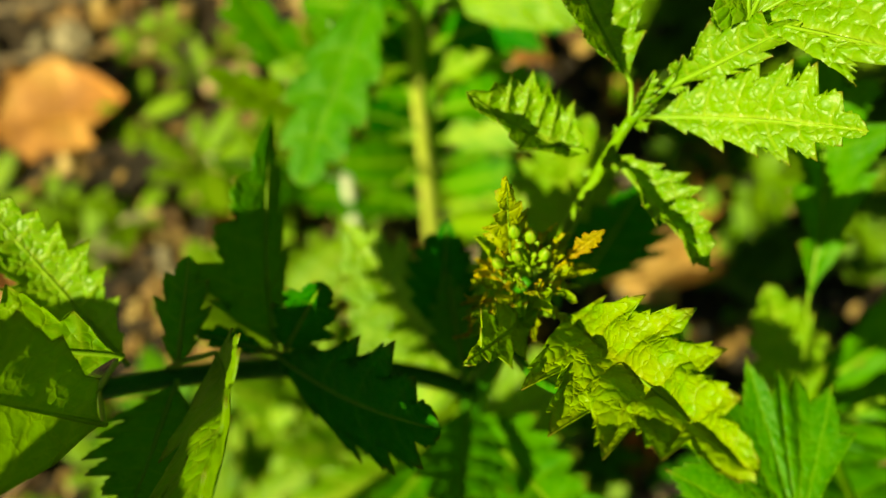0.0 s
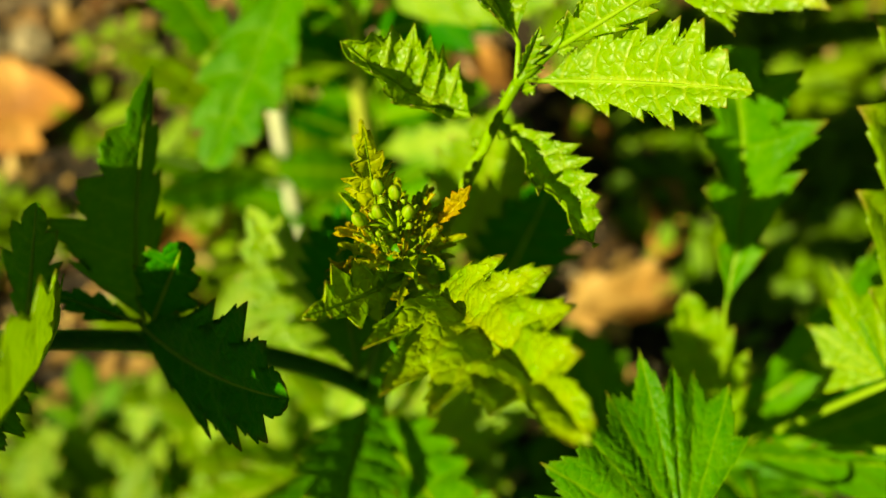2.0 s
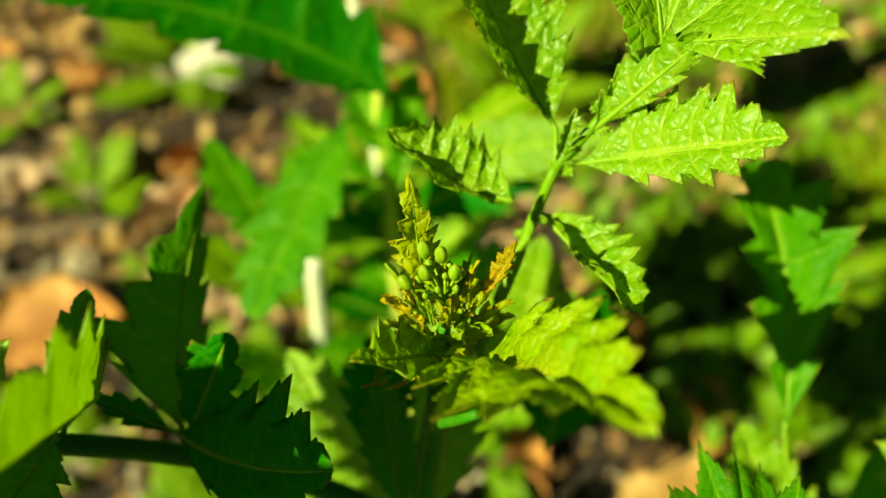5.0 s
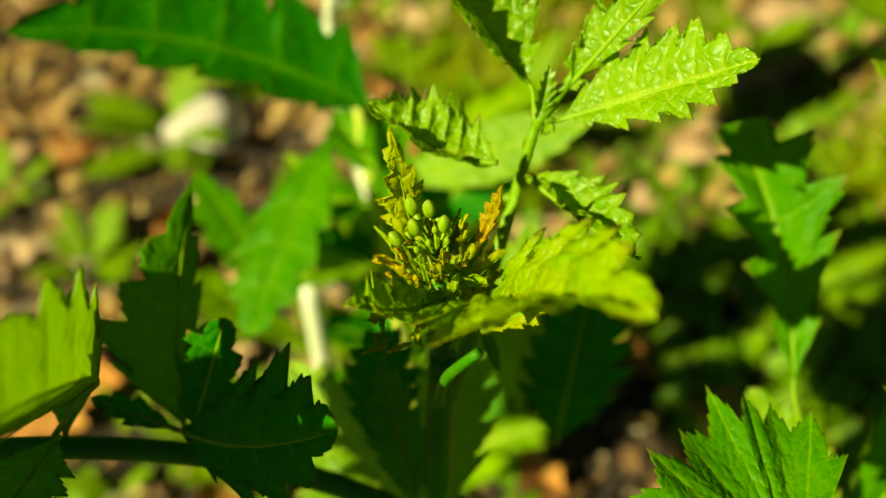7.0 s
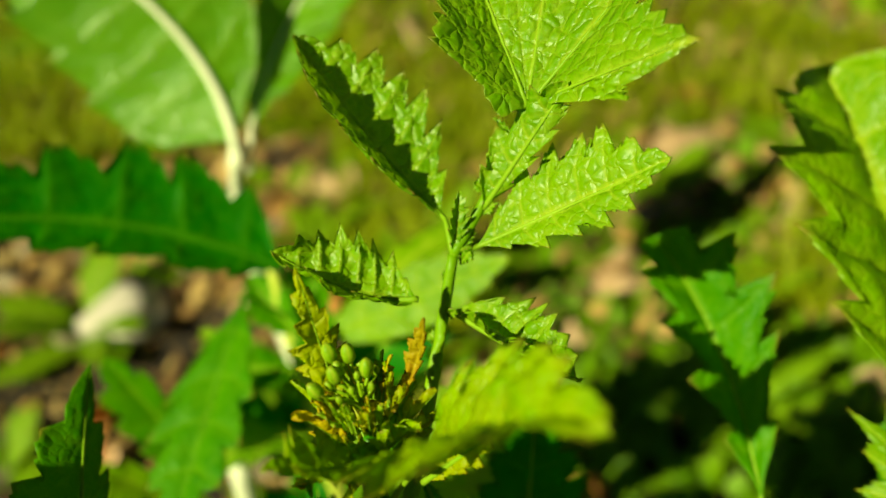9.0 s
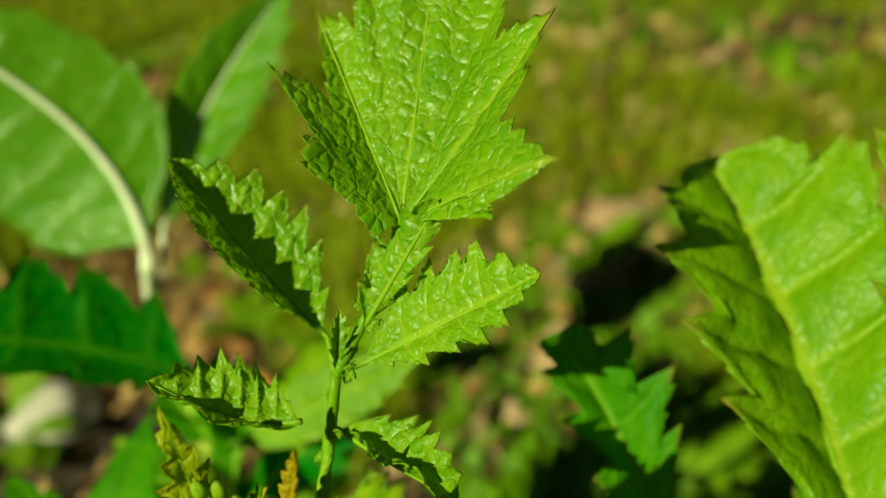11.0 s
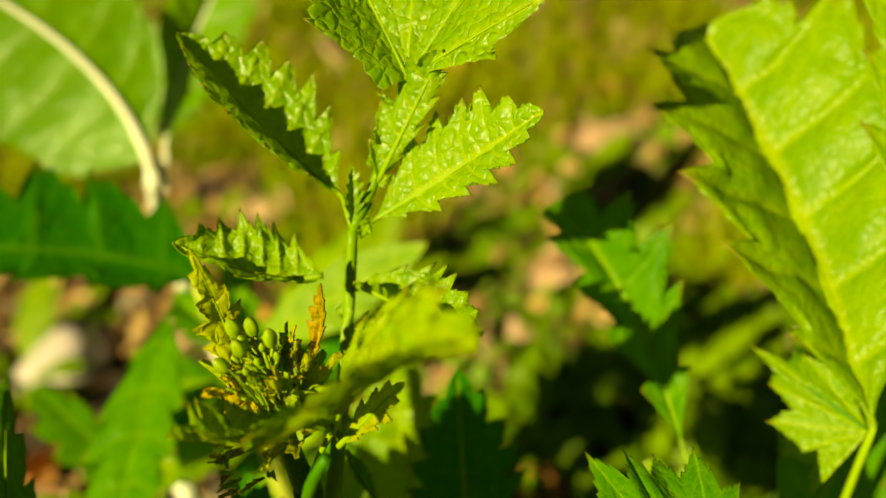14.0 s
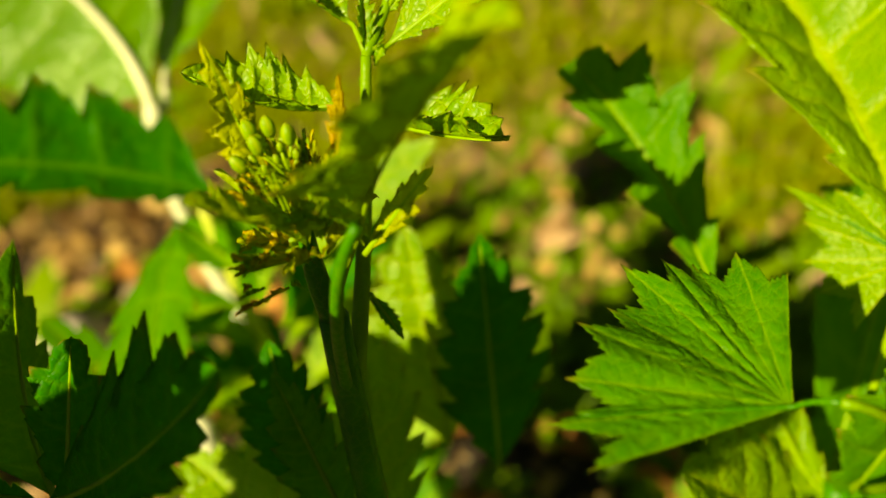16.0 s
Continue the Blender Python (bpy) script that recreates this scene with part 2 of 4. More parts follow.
def leaf_blade(base, tip, left, right, mid=None, bend=0.0, teeth=6, depth=0.45, forward=0.12, quilt=0.05, peak=0.45, blunt=0.8,
               seed=0, rows=96, cols=12, curl=0.0, rib=0.032, wave=0.0, thick=0.00035, lobed=False, bull=None, cell=0.0045):
    """A toothed, blistered blade with two halves that may be folded along the midrib; returns its bmesh and the midrib's points.
    left and right: the edges' places half way along; bull: height of the blisters."""
    rnd = random.Random(seed)
    base, tip, left, right = Vector(base), Vector(tip), Vector(left), Vector(right)
    ph = [rnd.uniform(0, 6.28) for _ in range(6)]
    size = [[rnd.uniform(0.62, 1.0) for _ in range(teeth + 1)] for _ in range(2)]
    lean = [[rnd.uniform(-0.15, 0.12) + 0.22 * q for _ in range(teeth + 1)] for q in range(2)]
    centre = Vector(mid) if mid else (base + tip) / 2
    axis = (tip - base).normalized()
    n0 = axis.cross(left - right).normalized()
    centre = centre + n0 * bend * (tip - base).length
    ctrl = 2 * centre - (base + tip) / 2
    length = (tip - base).length

    def rib_at(u):
        return bezier((base, ctrl, tip), u)

    halves = []
    for side, edge in ((0, left), (1, right)):
        s = edge - centre
        s = s - axis * s.dot(axis)
        nrm = axis.cross(s).normalized() if side == 0 else s.cross(axis).normalized()
        halves.append((s, nrm))
    fine = rows >= 60
    if bull is None:
        bull = min(0.0004, 0.03 * max(h[0].length for h in halves)) if fine else 0.0
    cut = (LOBE if lobed else TOOTH) if fine else PLAIN
    stations = [(k + f, p) for k in range(teeth) for f, p in cut] + [(float(teeth), 0.3)]
    bm = bmesh.new()
    lv, lr = bm.verts.layers.float.new("vein"), bm.verts.layers.float.new("rim")
    top, low = [], []
    order = [(0, c) for c in range(cols, 0, -1)] + [(0, 0)] + [(1, c) for c in range(1, cols + 1)]
    for f, p in stations:
        u = f / teeth
        k = min(int(f), teeth - 1)
        c0 = rib_at(u)
        tan = (rib_at(min(u + 0.02, 1)) - rib_at(max(u - 0.02, 0))).normalized()
        if u < peak:
            w = math.sin(math.pi / 2 * (u / peak) ** 0.85)
        else:
            w = 1 - ((u - peak) / (1 - peak)) ** (1 + 0.9 * blunt)
        if u < 0.12:
            w = max(w * (u / 0.12) ** 0.8, 0.035)
        w = max(w, 0.010)
        row_t, row_l = [], []
        for side, c in order:
            s, nrm = halves[side]
            v = c / cols
            sz = size[side][k]
            reach = 1 - depth * (1 - p * sz)
            ww = w * (1 + (reach - 1) * min(1.0, v * 1.1) ** 2)
            push = length * v ** 1.35 * (forward * w * (0.7 + 0.3 * p) + lean[side][k] * p / teeth * min(1.0, w * 2))
            lane = f - 0.8
            puff = abs(math.sin(math.pi * lane)) ** 0.6
            hgt = quilt * s.length * (puff * min(1, v * 3) * (1 - 0.5 * v) * (0.25 + w)) * 0.8
            hgt += 0.5 * quilt * s.length * noise.noise(Vector((u * 9 + ph[2], v * 5 + side * 9, ph[3]))) * w
            hgt += curl * s.length * (v * w) ** 2
            hgt += wave * s.length * v * v * math.sin(u * teeth * 1.9 + ph[4 + side])
            q = c0 + s * (ww * v) + tan * push
            pillow = 1.0
            if bull:
                pillow = blisters(q, cell)
                hgt += bull * pillow * min(1.0, v * 5) * (1 - v ** 3)
            q = q + nrm * hgt
            vein = max(0.0, 1 - v * w / rib) if rib else 0.0
            lat = abs(lane - round(lane))
            vein = max(vein, 0.6 * max(0.0, 1 - lat / 0.10) * (1 - 0.7 * v), 0.30 * max(0.0, 1 - pillow * 2.2))
            edge_tip = max(0.0, (v - 0.88) / 0.12) * (0.12 + 0.88 * (p > 0.86))
            a = bm.verts.new(q)
            a[lv], a[lr] = min(vein, 1.0), min(edge_tip, 1.0) * 0.85
            row_t.append(a)
            if c == cols:
                b = bm.verts.new(q - nrm * thick - s.normalized() * thick * 0.4)
                b[lv], b[lr] = 0.0, min(edge_tip, 1.0) * 0.85
                row_l.append(b)
        top.append(row_t)
        low.append(row_l)
    m = len(order)
    for r in range(len(top) - 1):
        for c in range(m - 1):
            bm.faces.new((top[r][c], top[r][c + 1], top[r + 1][c + 1], top[r + 1][c]))
        for c, e in ((0, 0), (m - 1, 1)):
            bm.faces.new((top[r][c], top[r + 1][c], low[r + 1][e], low[r][e]))
    return bm, [rib_at(k / 20) for k in range(20)]


def leaf(parent, base, tip, left, right, material, rib_r=0.0007, rib_mat=None, label="", name="leaf", root=None, **how):
    bm, ribs = leaf_blade(base, tip, left, right, **how)
    blade = part(name, bm, material, parent, label)
    if rib_r:
        rb = bmesh.new()
        pts = ribs if root is None else [bezier((root, Vector(root).lerp(ribs[0], 0.6) + Vector((0, 0, 0.002)), ribs[0]), k / 6) for k in range(6)] + ribs
        n = len(pts)
        add_tube(rb, pts, [rib_r * (1.15 - 0.95 * k / n) for k in range(n)], 7)
        part("midrib", rb, rib_mat or RIB, blade)
    return blade


def sides(base, tip, width, face, fold=0.0, mid=None):
    """Edge places of a blade of that width whose upper side looks along face; fold: degrees by which each half is raised."""
    base, tip = Vector(base), Vector(tip)
    axis = (tip - base).normalized()
    across = axis.cross(Vector(face)).normalized()
    up = across.cross(axis)
    c = Vector(mid) if mid else (base + tip) / 2
    a = radians(fold)
    return c - across * width / 2 * math.cos(a) + up * width / 2 * math.sin(a), c + across * width / 2 * math.cos(a) + up * width / 2 * math.sin(a)


def easy_leaf(parent, base, tip, width, face, material, fold=15.0, **how):
    l, r = sides(base, tip, width, face, fold)
    return leaf(parent, base, tip, l, r, material, **how)



# the edge between the points of two neighbouring lobes: (place, share of the notch's depth)
NOTCH = ((0, 0), (0.05, 0.32), (0.11, 0.26), (0.18, 0.44), (0.25, 0.60), (0.30, 0.46), (0.38, 0.66), (0.46, 0.90), (0.52, 1.0), (0.58, 0.74), (0.66, 0.80),
         (0.72, 0.54), (0.80, 0.60), (0.87, 0.30), (0.94, 0.24))


def fan_leaf(parent, base, tips, material, root, main=2, depth=0.2, quilt=0.08, seed=0, rows=44, label="", bull=0.0007, cell=0.0028, rib_mat=None, rib_r=0.0009, strong=None):
    """A broad palmate leaf: toothed lobes, each with its own vein, spread from the base; tips are the lobes' points."""
    rnd = random.Random(seed)
    base = Vector(base)
    arms = [Vector(t) - base for t in tips]
    up = arms[0].cross(arms[-1]).normalized()
    if up.z < 0:
        up = -up
    bm = bmesh.new()
    lv, lr = bm.verts.layers.float.new("vein"), bm.verts.layers.float.new("rim")
    ph = rnd.uniform(0, 9)
    grid = []
    deep = [depth * rnd.uniform(0.7, 1.25) for _ in arms]
    stations = [(k + f, k, f, n) for k in range(len(arms) - 1) for f, n in NOTCH] + [(len(arms) - 1.0, len(arms) - 2, 1.0, 0)]
    for s, k, f, n in stations:
        arm = arms[k].lerp(arms[k + 1], f)
        even = arms[k].length * (1 - f) + arms[k + 1].length * f
        arm = arm.normalized() * (0.5 * arm.length + 0.5 * even)
        near = min(f, 1 - f)
        away = near * 2
        reach = 1 - deep[k] * n
        column = []
        for r in range(rows + 1):
            v = r / rows
            pillow = blisters(base + arm * v, cell)
            lift = quilt * arm.length * (0.8 * math.sin(math.pi * away * 0.5) * v * (1 - 0.45 * v) + 0.3 * noise.noise(Vector((s * 1.6 + ph, v * 3, ph))))
            lift += bull * pillow * min(1.0, v * 4) * (1 - v ** 4)
            p = base + arm * (reach * v + (1 - reach) * v * (1 - v) * 0.6) + up * (lift + 0.06 * arm.length * v * v * math.sin(s * 2.1 + ph))
            w = bm.verts.new(p)
            w[lv] = max(0.0, 1 - away * v * 11) * (0.9 if strong is None or round(s) in strong else 0.3) if r else 0.9
            w[lv] = max(w[lv], 0.30 * max(0.0, 1 - pillow * 2.2))
            w[lr] = 0.85 * max(0.0, (v - 0.93) / 0.07) * (1.0 if n < 0.2 else 0.15)
            column.append(w)
        under = bm.verts.new(column[-1].co - up * 0.00035)
        under[lv], under[lr] = 0.0, column[-1][lr]
        column.append(under)
        grid.append(column)
    for a, b in zip(grid, grid[1:]):
        for r in range(len(a) - 1):
            bm.faces.new((a[r], a[r + 1], b[r + 1], b[r]))
    blade = part("leaf", bm, material, parent, label)
    rb = bmesh.new()
    mid = arms[main]
    pts = [bezier((root, Vector(root).lerp(base, 0.6) + Vector((0, 0, 0.002)), base), k / 6) for k in range(6)] + [base + mid * (k / 14) + up * 0.0004 for k in range(13)]
    add_tube(rb, pts, [rib_r * (1 - 0.042 * k) for k in range(len(pts))], 7)
    part("midrib", rb, rib_mat or STEM, blade)
    for q in strong or ():
        if q != main:
            vb = bmesh.new()
            add_tube(vb, [base + arms[q] * (k / 14) + up * (0.0003 + 0.06 * arms[q].length * (k / 14) ** 2 * math.sin(q * 2.1 + ph)) for k in range(13)], [rib_r * 0.75 * (1 - 0.06 * k) for k in range(13)], 6)
            part("vein", vb, rib_mat or STEM, blade)
    return blade


# ---- ground ----
def ground_height(x, y):
    return 0.012 * noise.noise(Vector((x * 5, y * 5, 0))) + 0.007 * noise.noise(Vector((x * 17, y * 17, 3))) + 0.003 * noise.noise(Vector((x * 50, y * 50, 5)))


def ground_coords():
    near = [-1.0 + 0.018 * k for k in range(180)]
    far = [2.3 + 0.2 * 1.38 ** k for k in range(1, 17)]
    return [1.2 - f for f in reversed(far)] + near + far


xs = ground_coords()
ys = [y + 0.5 for y in xs]
gme = bpy.data.meshes.new("ground")
gme.from_pydata([(x, y, ground_height(x, y)) for y in ys for x in xs], [],
                [(j * len(xs) + i, j * len(xs) + i + 1, (j + 1) * len(xs) + i + 1, (j + 1) * len(xs) + i) for j in range(len(ys) - 1) for i in range(len(xs) - 1)])
for f in gme.polygons:
    f.use_smooth = True
gme.materials.append(SOIL)
ground = tagged(new("ground", gme), "dark brown garden soil strewn with grit and litter", "ground", kind="structure")

# ---- the plant in the middle, with its bud head ----
mustard = thing("mustard_plant", (0.055, 0.095, 0.0), "young mustard plant with toothed leaves and a cluster of green buds", "plant")
FORK = Vector((0.077, 0.113, 0.392))
stalk("stem", [(0.055, 0.095, -0.01), (0.06, 0.10, 0.15), (0.066, 0.108, 0.30), FORK], 0.0062, 0.0034, STEM, mustard, 24)
HEAD = Vector((0.078, 0.115, 0.426))
stalk("stem", [FORK, FORK.lerp(HEAD, 0.5) + Vector((-0.002, -0.001, 0)), HEAD - Vector((0, 0, 0.010))], 0.0030, 0.0015, STEM, mustard)
NODE = Vector((0.104, 0.152, 0.431))
stalk("stem", [FORK - Vector((0, 0, 0.02)), (0.089, 0.132, 0.392), (0.098, 0.147, 0.412), NODE], 0.0021, 0.0013, SHOOT, mustard)
NODE2 = Vector((0.127, 0.166, 0.457))
stalk("stem", [NODE, (0.115, 0.160, 0.440), NODE2], 0.0013, 0.0011, SHOOT, mustard)

# shoot leaves
leaf(mustard, (0.109, 0.153, 0.431), (0.1495, 0.134, 0.459), (0.139, 0.156, 0.462), (0.1305, 0.1345, 0.4405), LEAF, mid=(0.131, 0.145, 0.444), teeth=7, seed=1, lobed=True, depth=0.56, quilt=0.07, root=NODE)
leaf(mustard, (0.101, 0.151, 0.416), (0.124, 0.116, 0.418), (0.123, 0.138, 0.425), (0.107, 0.131, 0.426), LEAF, mid=(0.113, 0.134, 0.415), teeth=8, seed=2, quilt=0.12, wave=0.12, depth=0.36)
leaf(mustard, (0.094, 0.147, 0.424), (0.0625, 0.156, 0.439), (0.081, 0.163, 0.440), (0.077, 0.143, 0.434), LEAF, mid=(0.079, 0.151, 0.427), teeth=8, seed=3, quilt=0.12, wave=0.12, depth=0.36)
leaf(mustard, (0.104, 0.160, 0.436), (0.0765, 0.196, 0.473), (0.106, 0.191, 0.461), (0.084, 0.164, 0.463), CRINKLED, mid=(0.090, 0.180, 0.450), teeth=7, seed=4, lobed=True, depth=0.45, quilt=0.08, root=NODE, blunt=1.0)
fan_leaf(mustard, (0.1259, 0.1611, 0.4614), [(0.1189, 0.1582, 0.4617), (0.1062, 0.1652, 0.4784), (0.1043, 0.1898, 0.4956), (0.1188, 0.2130, 0.4987), (0.1365, 0.2224, 0.5105), (0.1569, 0.2213, 0.5184), (0.1663, 0.1990, 0.5049), (0.1686, 0.1706, 0.4971), (0.1550, 0.1359, 0.4851), (0.1420, 0.1386, 0.4724)], CRINKLED, NODE2, main=3, depth=0.30, seed=5, quilt=0.05, bull=0.0008, cell=0.0060, rib_mat=RIB, rib_r=0.0007, strong=(3, 5, 7, 8))
leaf(mustard, (0.1131, 0.1573, 0.4388), (0.1344, 0.1554, 0.4690), (0.1168, 0.1650, 0.4554), (0.1291, 0.1530, 0.4547), LEAF, teeth=5, seed=6, depth=0.5, lobed=True, wave=0.3)
# small leaves in the shoot's forks
rs = random.Random(5)
for at in (NODE, NODE, NODE2, NODE2):
    d = Vector((rs.uniform(-1, 1), rs.uniform(-0.8, 0.8), rs.uniform(0.2, 1))).normalized() * rs.uniform(0.008, 0.016)
    easy_leaf(mustard, at, at + d, rs.uniform(0.005, 0.009), (rs.uniform(-0.5, 0.5), -0.8, 0.8), LEAF, 35.0, seed=rs.randint(0, 999), teeth=6, depth=0.6, rows=40, cols=5, rib_r=0.0004)
for k in range(9):
    f = k / 9
    at = bezier((NODE - Vector((0.006, 0.008, 0.02)), NODE, (0.115, 0.160, 0.440), NODE2), f)
    sgn = 1 if k % 2 else -1
    d = Vector((0.25 * rs.uniform(-1, 1) + 0.5 * sgn, 0.4 * rs.uniform(-1, 1) - 0.5 * sgn, rs.uniform(0.3, 1.0))).normalized() * rs.uniform(0.004, 0.008)
    easy_leaf(mustard, at, at + d, rs.uniform(0.003, 0.006), (rs.uniform(-0.6, 0.2), -0.8, 0.8), LEAF, 30.0, seed=rs.randint(0, 999), teeth=5, depth=0.6, rows=40, cols=5, rib_r=0.0003, wave=0.2)
# leaves of the head
leaf(mustard, (0.087, 0.106, 0.414), (0.112, 0.060, 0.469), (0.111, 0.095, 0.459), (0.079, 0.062, 0.462), YELLOW, mid=(0.096, 0.086, 0.442), teeth=6, seed=10, quilt=0.14, depth=0.58, wave=0.10, lobed=True, forward=0.14, blunt=0.9, root=FORK)
leaf(mustard, (0.081, 0.108, 0.418), (0.0605, 0.087, 0.444), (0.067, 0.104, 0.438), (0.076, 0.090, 0.432), YELLOW, mid=(0.070, 0.097, 0.429), teeth=5, seed=11, quilt=0.10, depth=0.85, wave=0.15, lobed=True, forward=0.15)
leaf(mustard, (0.086, 0.117, 0.424), (0.0930, 0.1175, 0.4435), (0.0880, 0.1195, 0.4350), (0.0912, 0.1150, 0.4335), ORANGE, rib_r=0, lobed=True, bend=-0.1, teeth=5, seed=12, quilt=0.12, depth=0.55, blunt=0.5)
leaf(mustard, (0.0730, 0.1180, 0.4240), (0.0702, 0.1258, 0.4553), (0.0640, 0.1195, 0.4380), (0.0775, 0.1250, 0.4380), BRACT, teeth=6, seed=13, rib_r=0.0003, quilt=0.12, depth=0.72, forward=0.02, wave=0.2, lobed=True, blunt=0.3, peak=0.35)
leaf(mustard, (0.087, 0.105, 0.410), (0.1035, 0.099, 0.428), (0.098, 0.106, 0.424), (0.095, 0.098, 0.416), BRACT, teeth=5, seed=14, quilt=0.12, depth=0.7, lobed=True)

# frilled bracts round the buds
rb = random.Random(21)
for k in range(22):
    a = radians(360 * k / 22 + rb.uniform(-10, 10))
    lowly = k % 2
    out = Vector((math.cos(a), math.sin(a), 0))
    root = HEAD + out * 0.004 + Vector((0, 0, -0.012 - 0.005 * lowly))
    end = root + out * rb.uniform(0.008, 0.013) + Vector((0, 0, rb.uniform(0.008, 0.016) - 0.005 * lowly))
    easy_leaf(mustard, root, end, rb.uniform(0.006, 0.010), Vector((0, 0, 1)) - out * 0.8, rb.choice((BRACT, BRACT, GOLD, YELLOW)), rb.uniform(15, 45),
              name="bract", seed=100 + k, teeth=3, depth=0.72, lobed=True, forward=0.15, wave=0.3, curl=0.5, rows=36, cols=5, rib_r=0.0003)
# small curled bracts below the head, on its open side
for k in range(26):
    at = HEAD + Vector((-0.008 + rb.uniform(-0.007, 0.007), -0.004 + rb.uniform(-0.008, 0.006), -0.012 + rb.uniform(-0.007, 0.005)))
    d = Vector((rb.uniform(-1.0, 0.3), rb.uniform(-1.0, 0.3), rb.uniform(-0.1, 0.9))).normalized() * rb.uniform(0.004, 0.007)
    easy_leaf(mustard, at, at + d, rb.uniform(0.002, 0.004), (rb.uniform(-0.6, 0.2), -0.6, 0.8), rb.choice((GOLD, GOLD, BRACT, YELLOW, ORANGE)), 30.0,
              name="bract", seed=170 + k, teeth=3, depth=0.6, lobed=True, curl=0.8, wave=0.3, rows=30, cols=4, rib_r=0.0003)
for k in range(26):
    a = radians(360 * k * 0.382)
    out = Vector((math.cos(a), math.sin(a), 0))
    root = HEAD + out * 0.005 + Vector((0, 0, -0.004))
    end = root + out * rb.uniform(0.001, 0.005) + Vector((0, 0, rb.uniform(0.005, 0.012)))
    easy_leaf(mustard, root, end, rb.uniform(0.0028, 0.0048), Vector((0, 0, 0.6)) - out, rb.choice((BRACT, YELLOW, GOLD, BUD)), 25.0,
              name="bract", seed=150 + k, teeth=3, depth=0.7, lobed=True, forward=0.2, wave=0.3, rows=36, cols=4, rib_r=0.0003)


def bud_mesh():
    bm = bmesh.new()
    bmesh.ops.create_uvsphere(bm, u_segments=16, v_segments=10, radius=1)
    lv, lr = bm.verts.layers.float.new("vein"), bm.verts.layers.float.new("rim")
    for v in bm.verts:
        a = math.atan2(v.co.y, v.co.x)
        h = v.co.z
        seam = abs(math.sin(2 * a))
        k = (0.86 + 0.14 * seam ** 0.4) * (1.0 if h < 0.2 else 1 - 0.25 * (h - 0.2) ** 1.5)
        v[lv] = max(0.0, 0.6 - seam * 3)
        v[lr] = max(0.0, (h - 0.9) * 4)
        v.co = Vector((v.co.x * k * 0.00165, v.co.y * k * 0.00165, (h + 1) * 0.00255))
    return smooth_mesh("bud", bm, BUD)


BUD_MESH = bud_mesh()
spots = [(0.074, 0.1145, 0.4335), (0.080, 0.1145, 0.4335), (0.0705, 0.1135, 0.4315), (0.0770, 0.1185, 0.4345), (0.0735, 0.1195, 0.4345)]
for k in range(9):
    a, r = 2.4 * k, 0.0016 * math.sqrt(k + 0.6) * 1.15
    spots.append((0.0765 + r * math.cos(a), 0.1155 + r * math.sin(a), 0.4325 - 7.5 * (r ** 1.6) / 0.9 + rb.uniform(-0.001, 0.001)))
for k, sp in enumerate(spots):
    p = Vector(sp)
    d = (p - (HEAD + Vector((-0.001, 0, -0.012)))).normalized()
    size = 0.95 if k < 5 else rb.uniform(0.45, 0.85)
    ob = new("bud", BUD_MESH)
    ob.matrix_world = Matrix.Translation(p) @ (d + Vector((rb.uniform(-0.15, 0.15), rb.uniform(-0.15, 0.15), 0))).to_track_quat("Z", "Y").to_matrix().to_4x4() @ Matrix.Scale(size, 4)
    ob.parent = mustard
    ob.matrix_parent_inverse = mustard.matrix_world.inverted()
    bm = bmesh.new()
    add_tube(bm, [bezier((HEAD - Vector((0, 0, 0.006)), HEAD + Vector((0, 0, 0.002)), p), q / 6) for q in range(7)], [0.0006 - 0.00004 * q for q in range(7)], 6)
    part("bud_stalk", bm, BUD, mustard)

stalk("petiole", [(0.0855, 0.0830, 0.4310), (0.0796, 0.0850, 0.4223), (0.0760, 0.0943, 0.4078), (0.0745, 0.1120, 0.3700)], 0.0011, 0.0015, STEM, mustard)

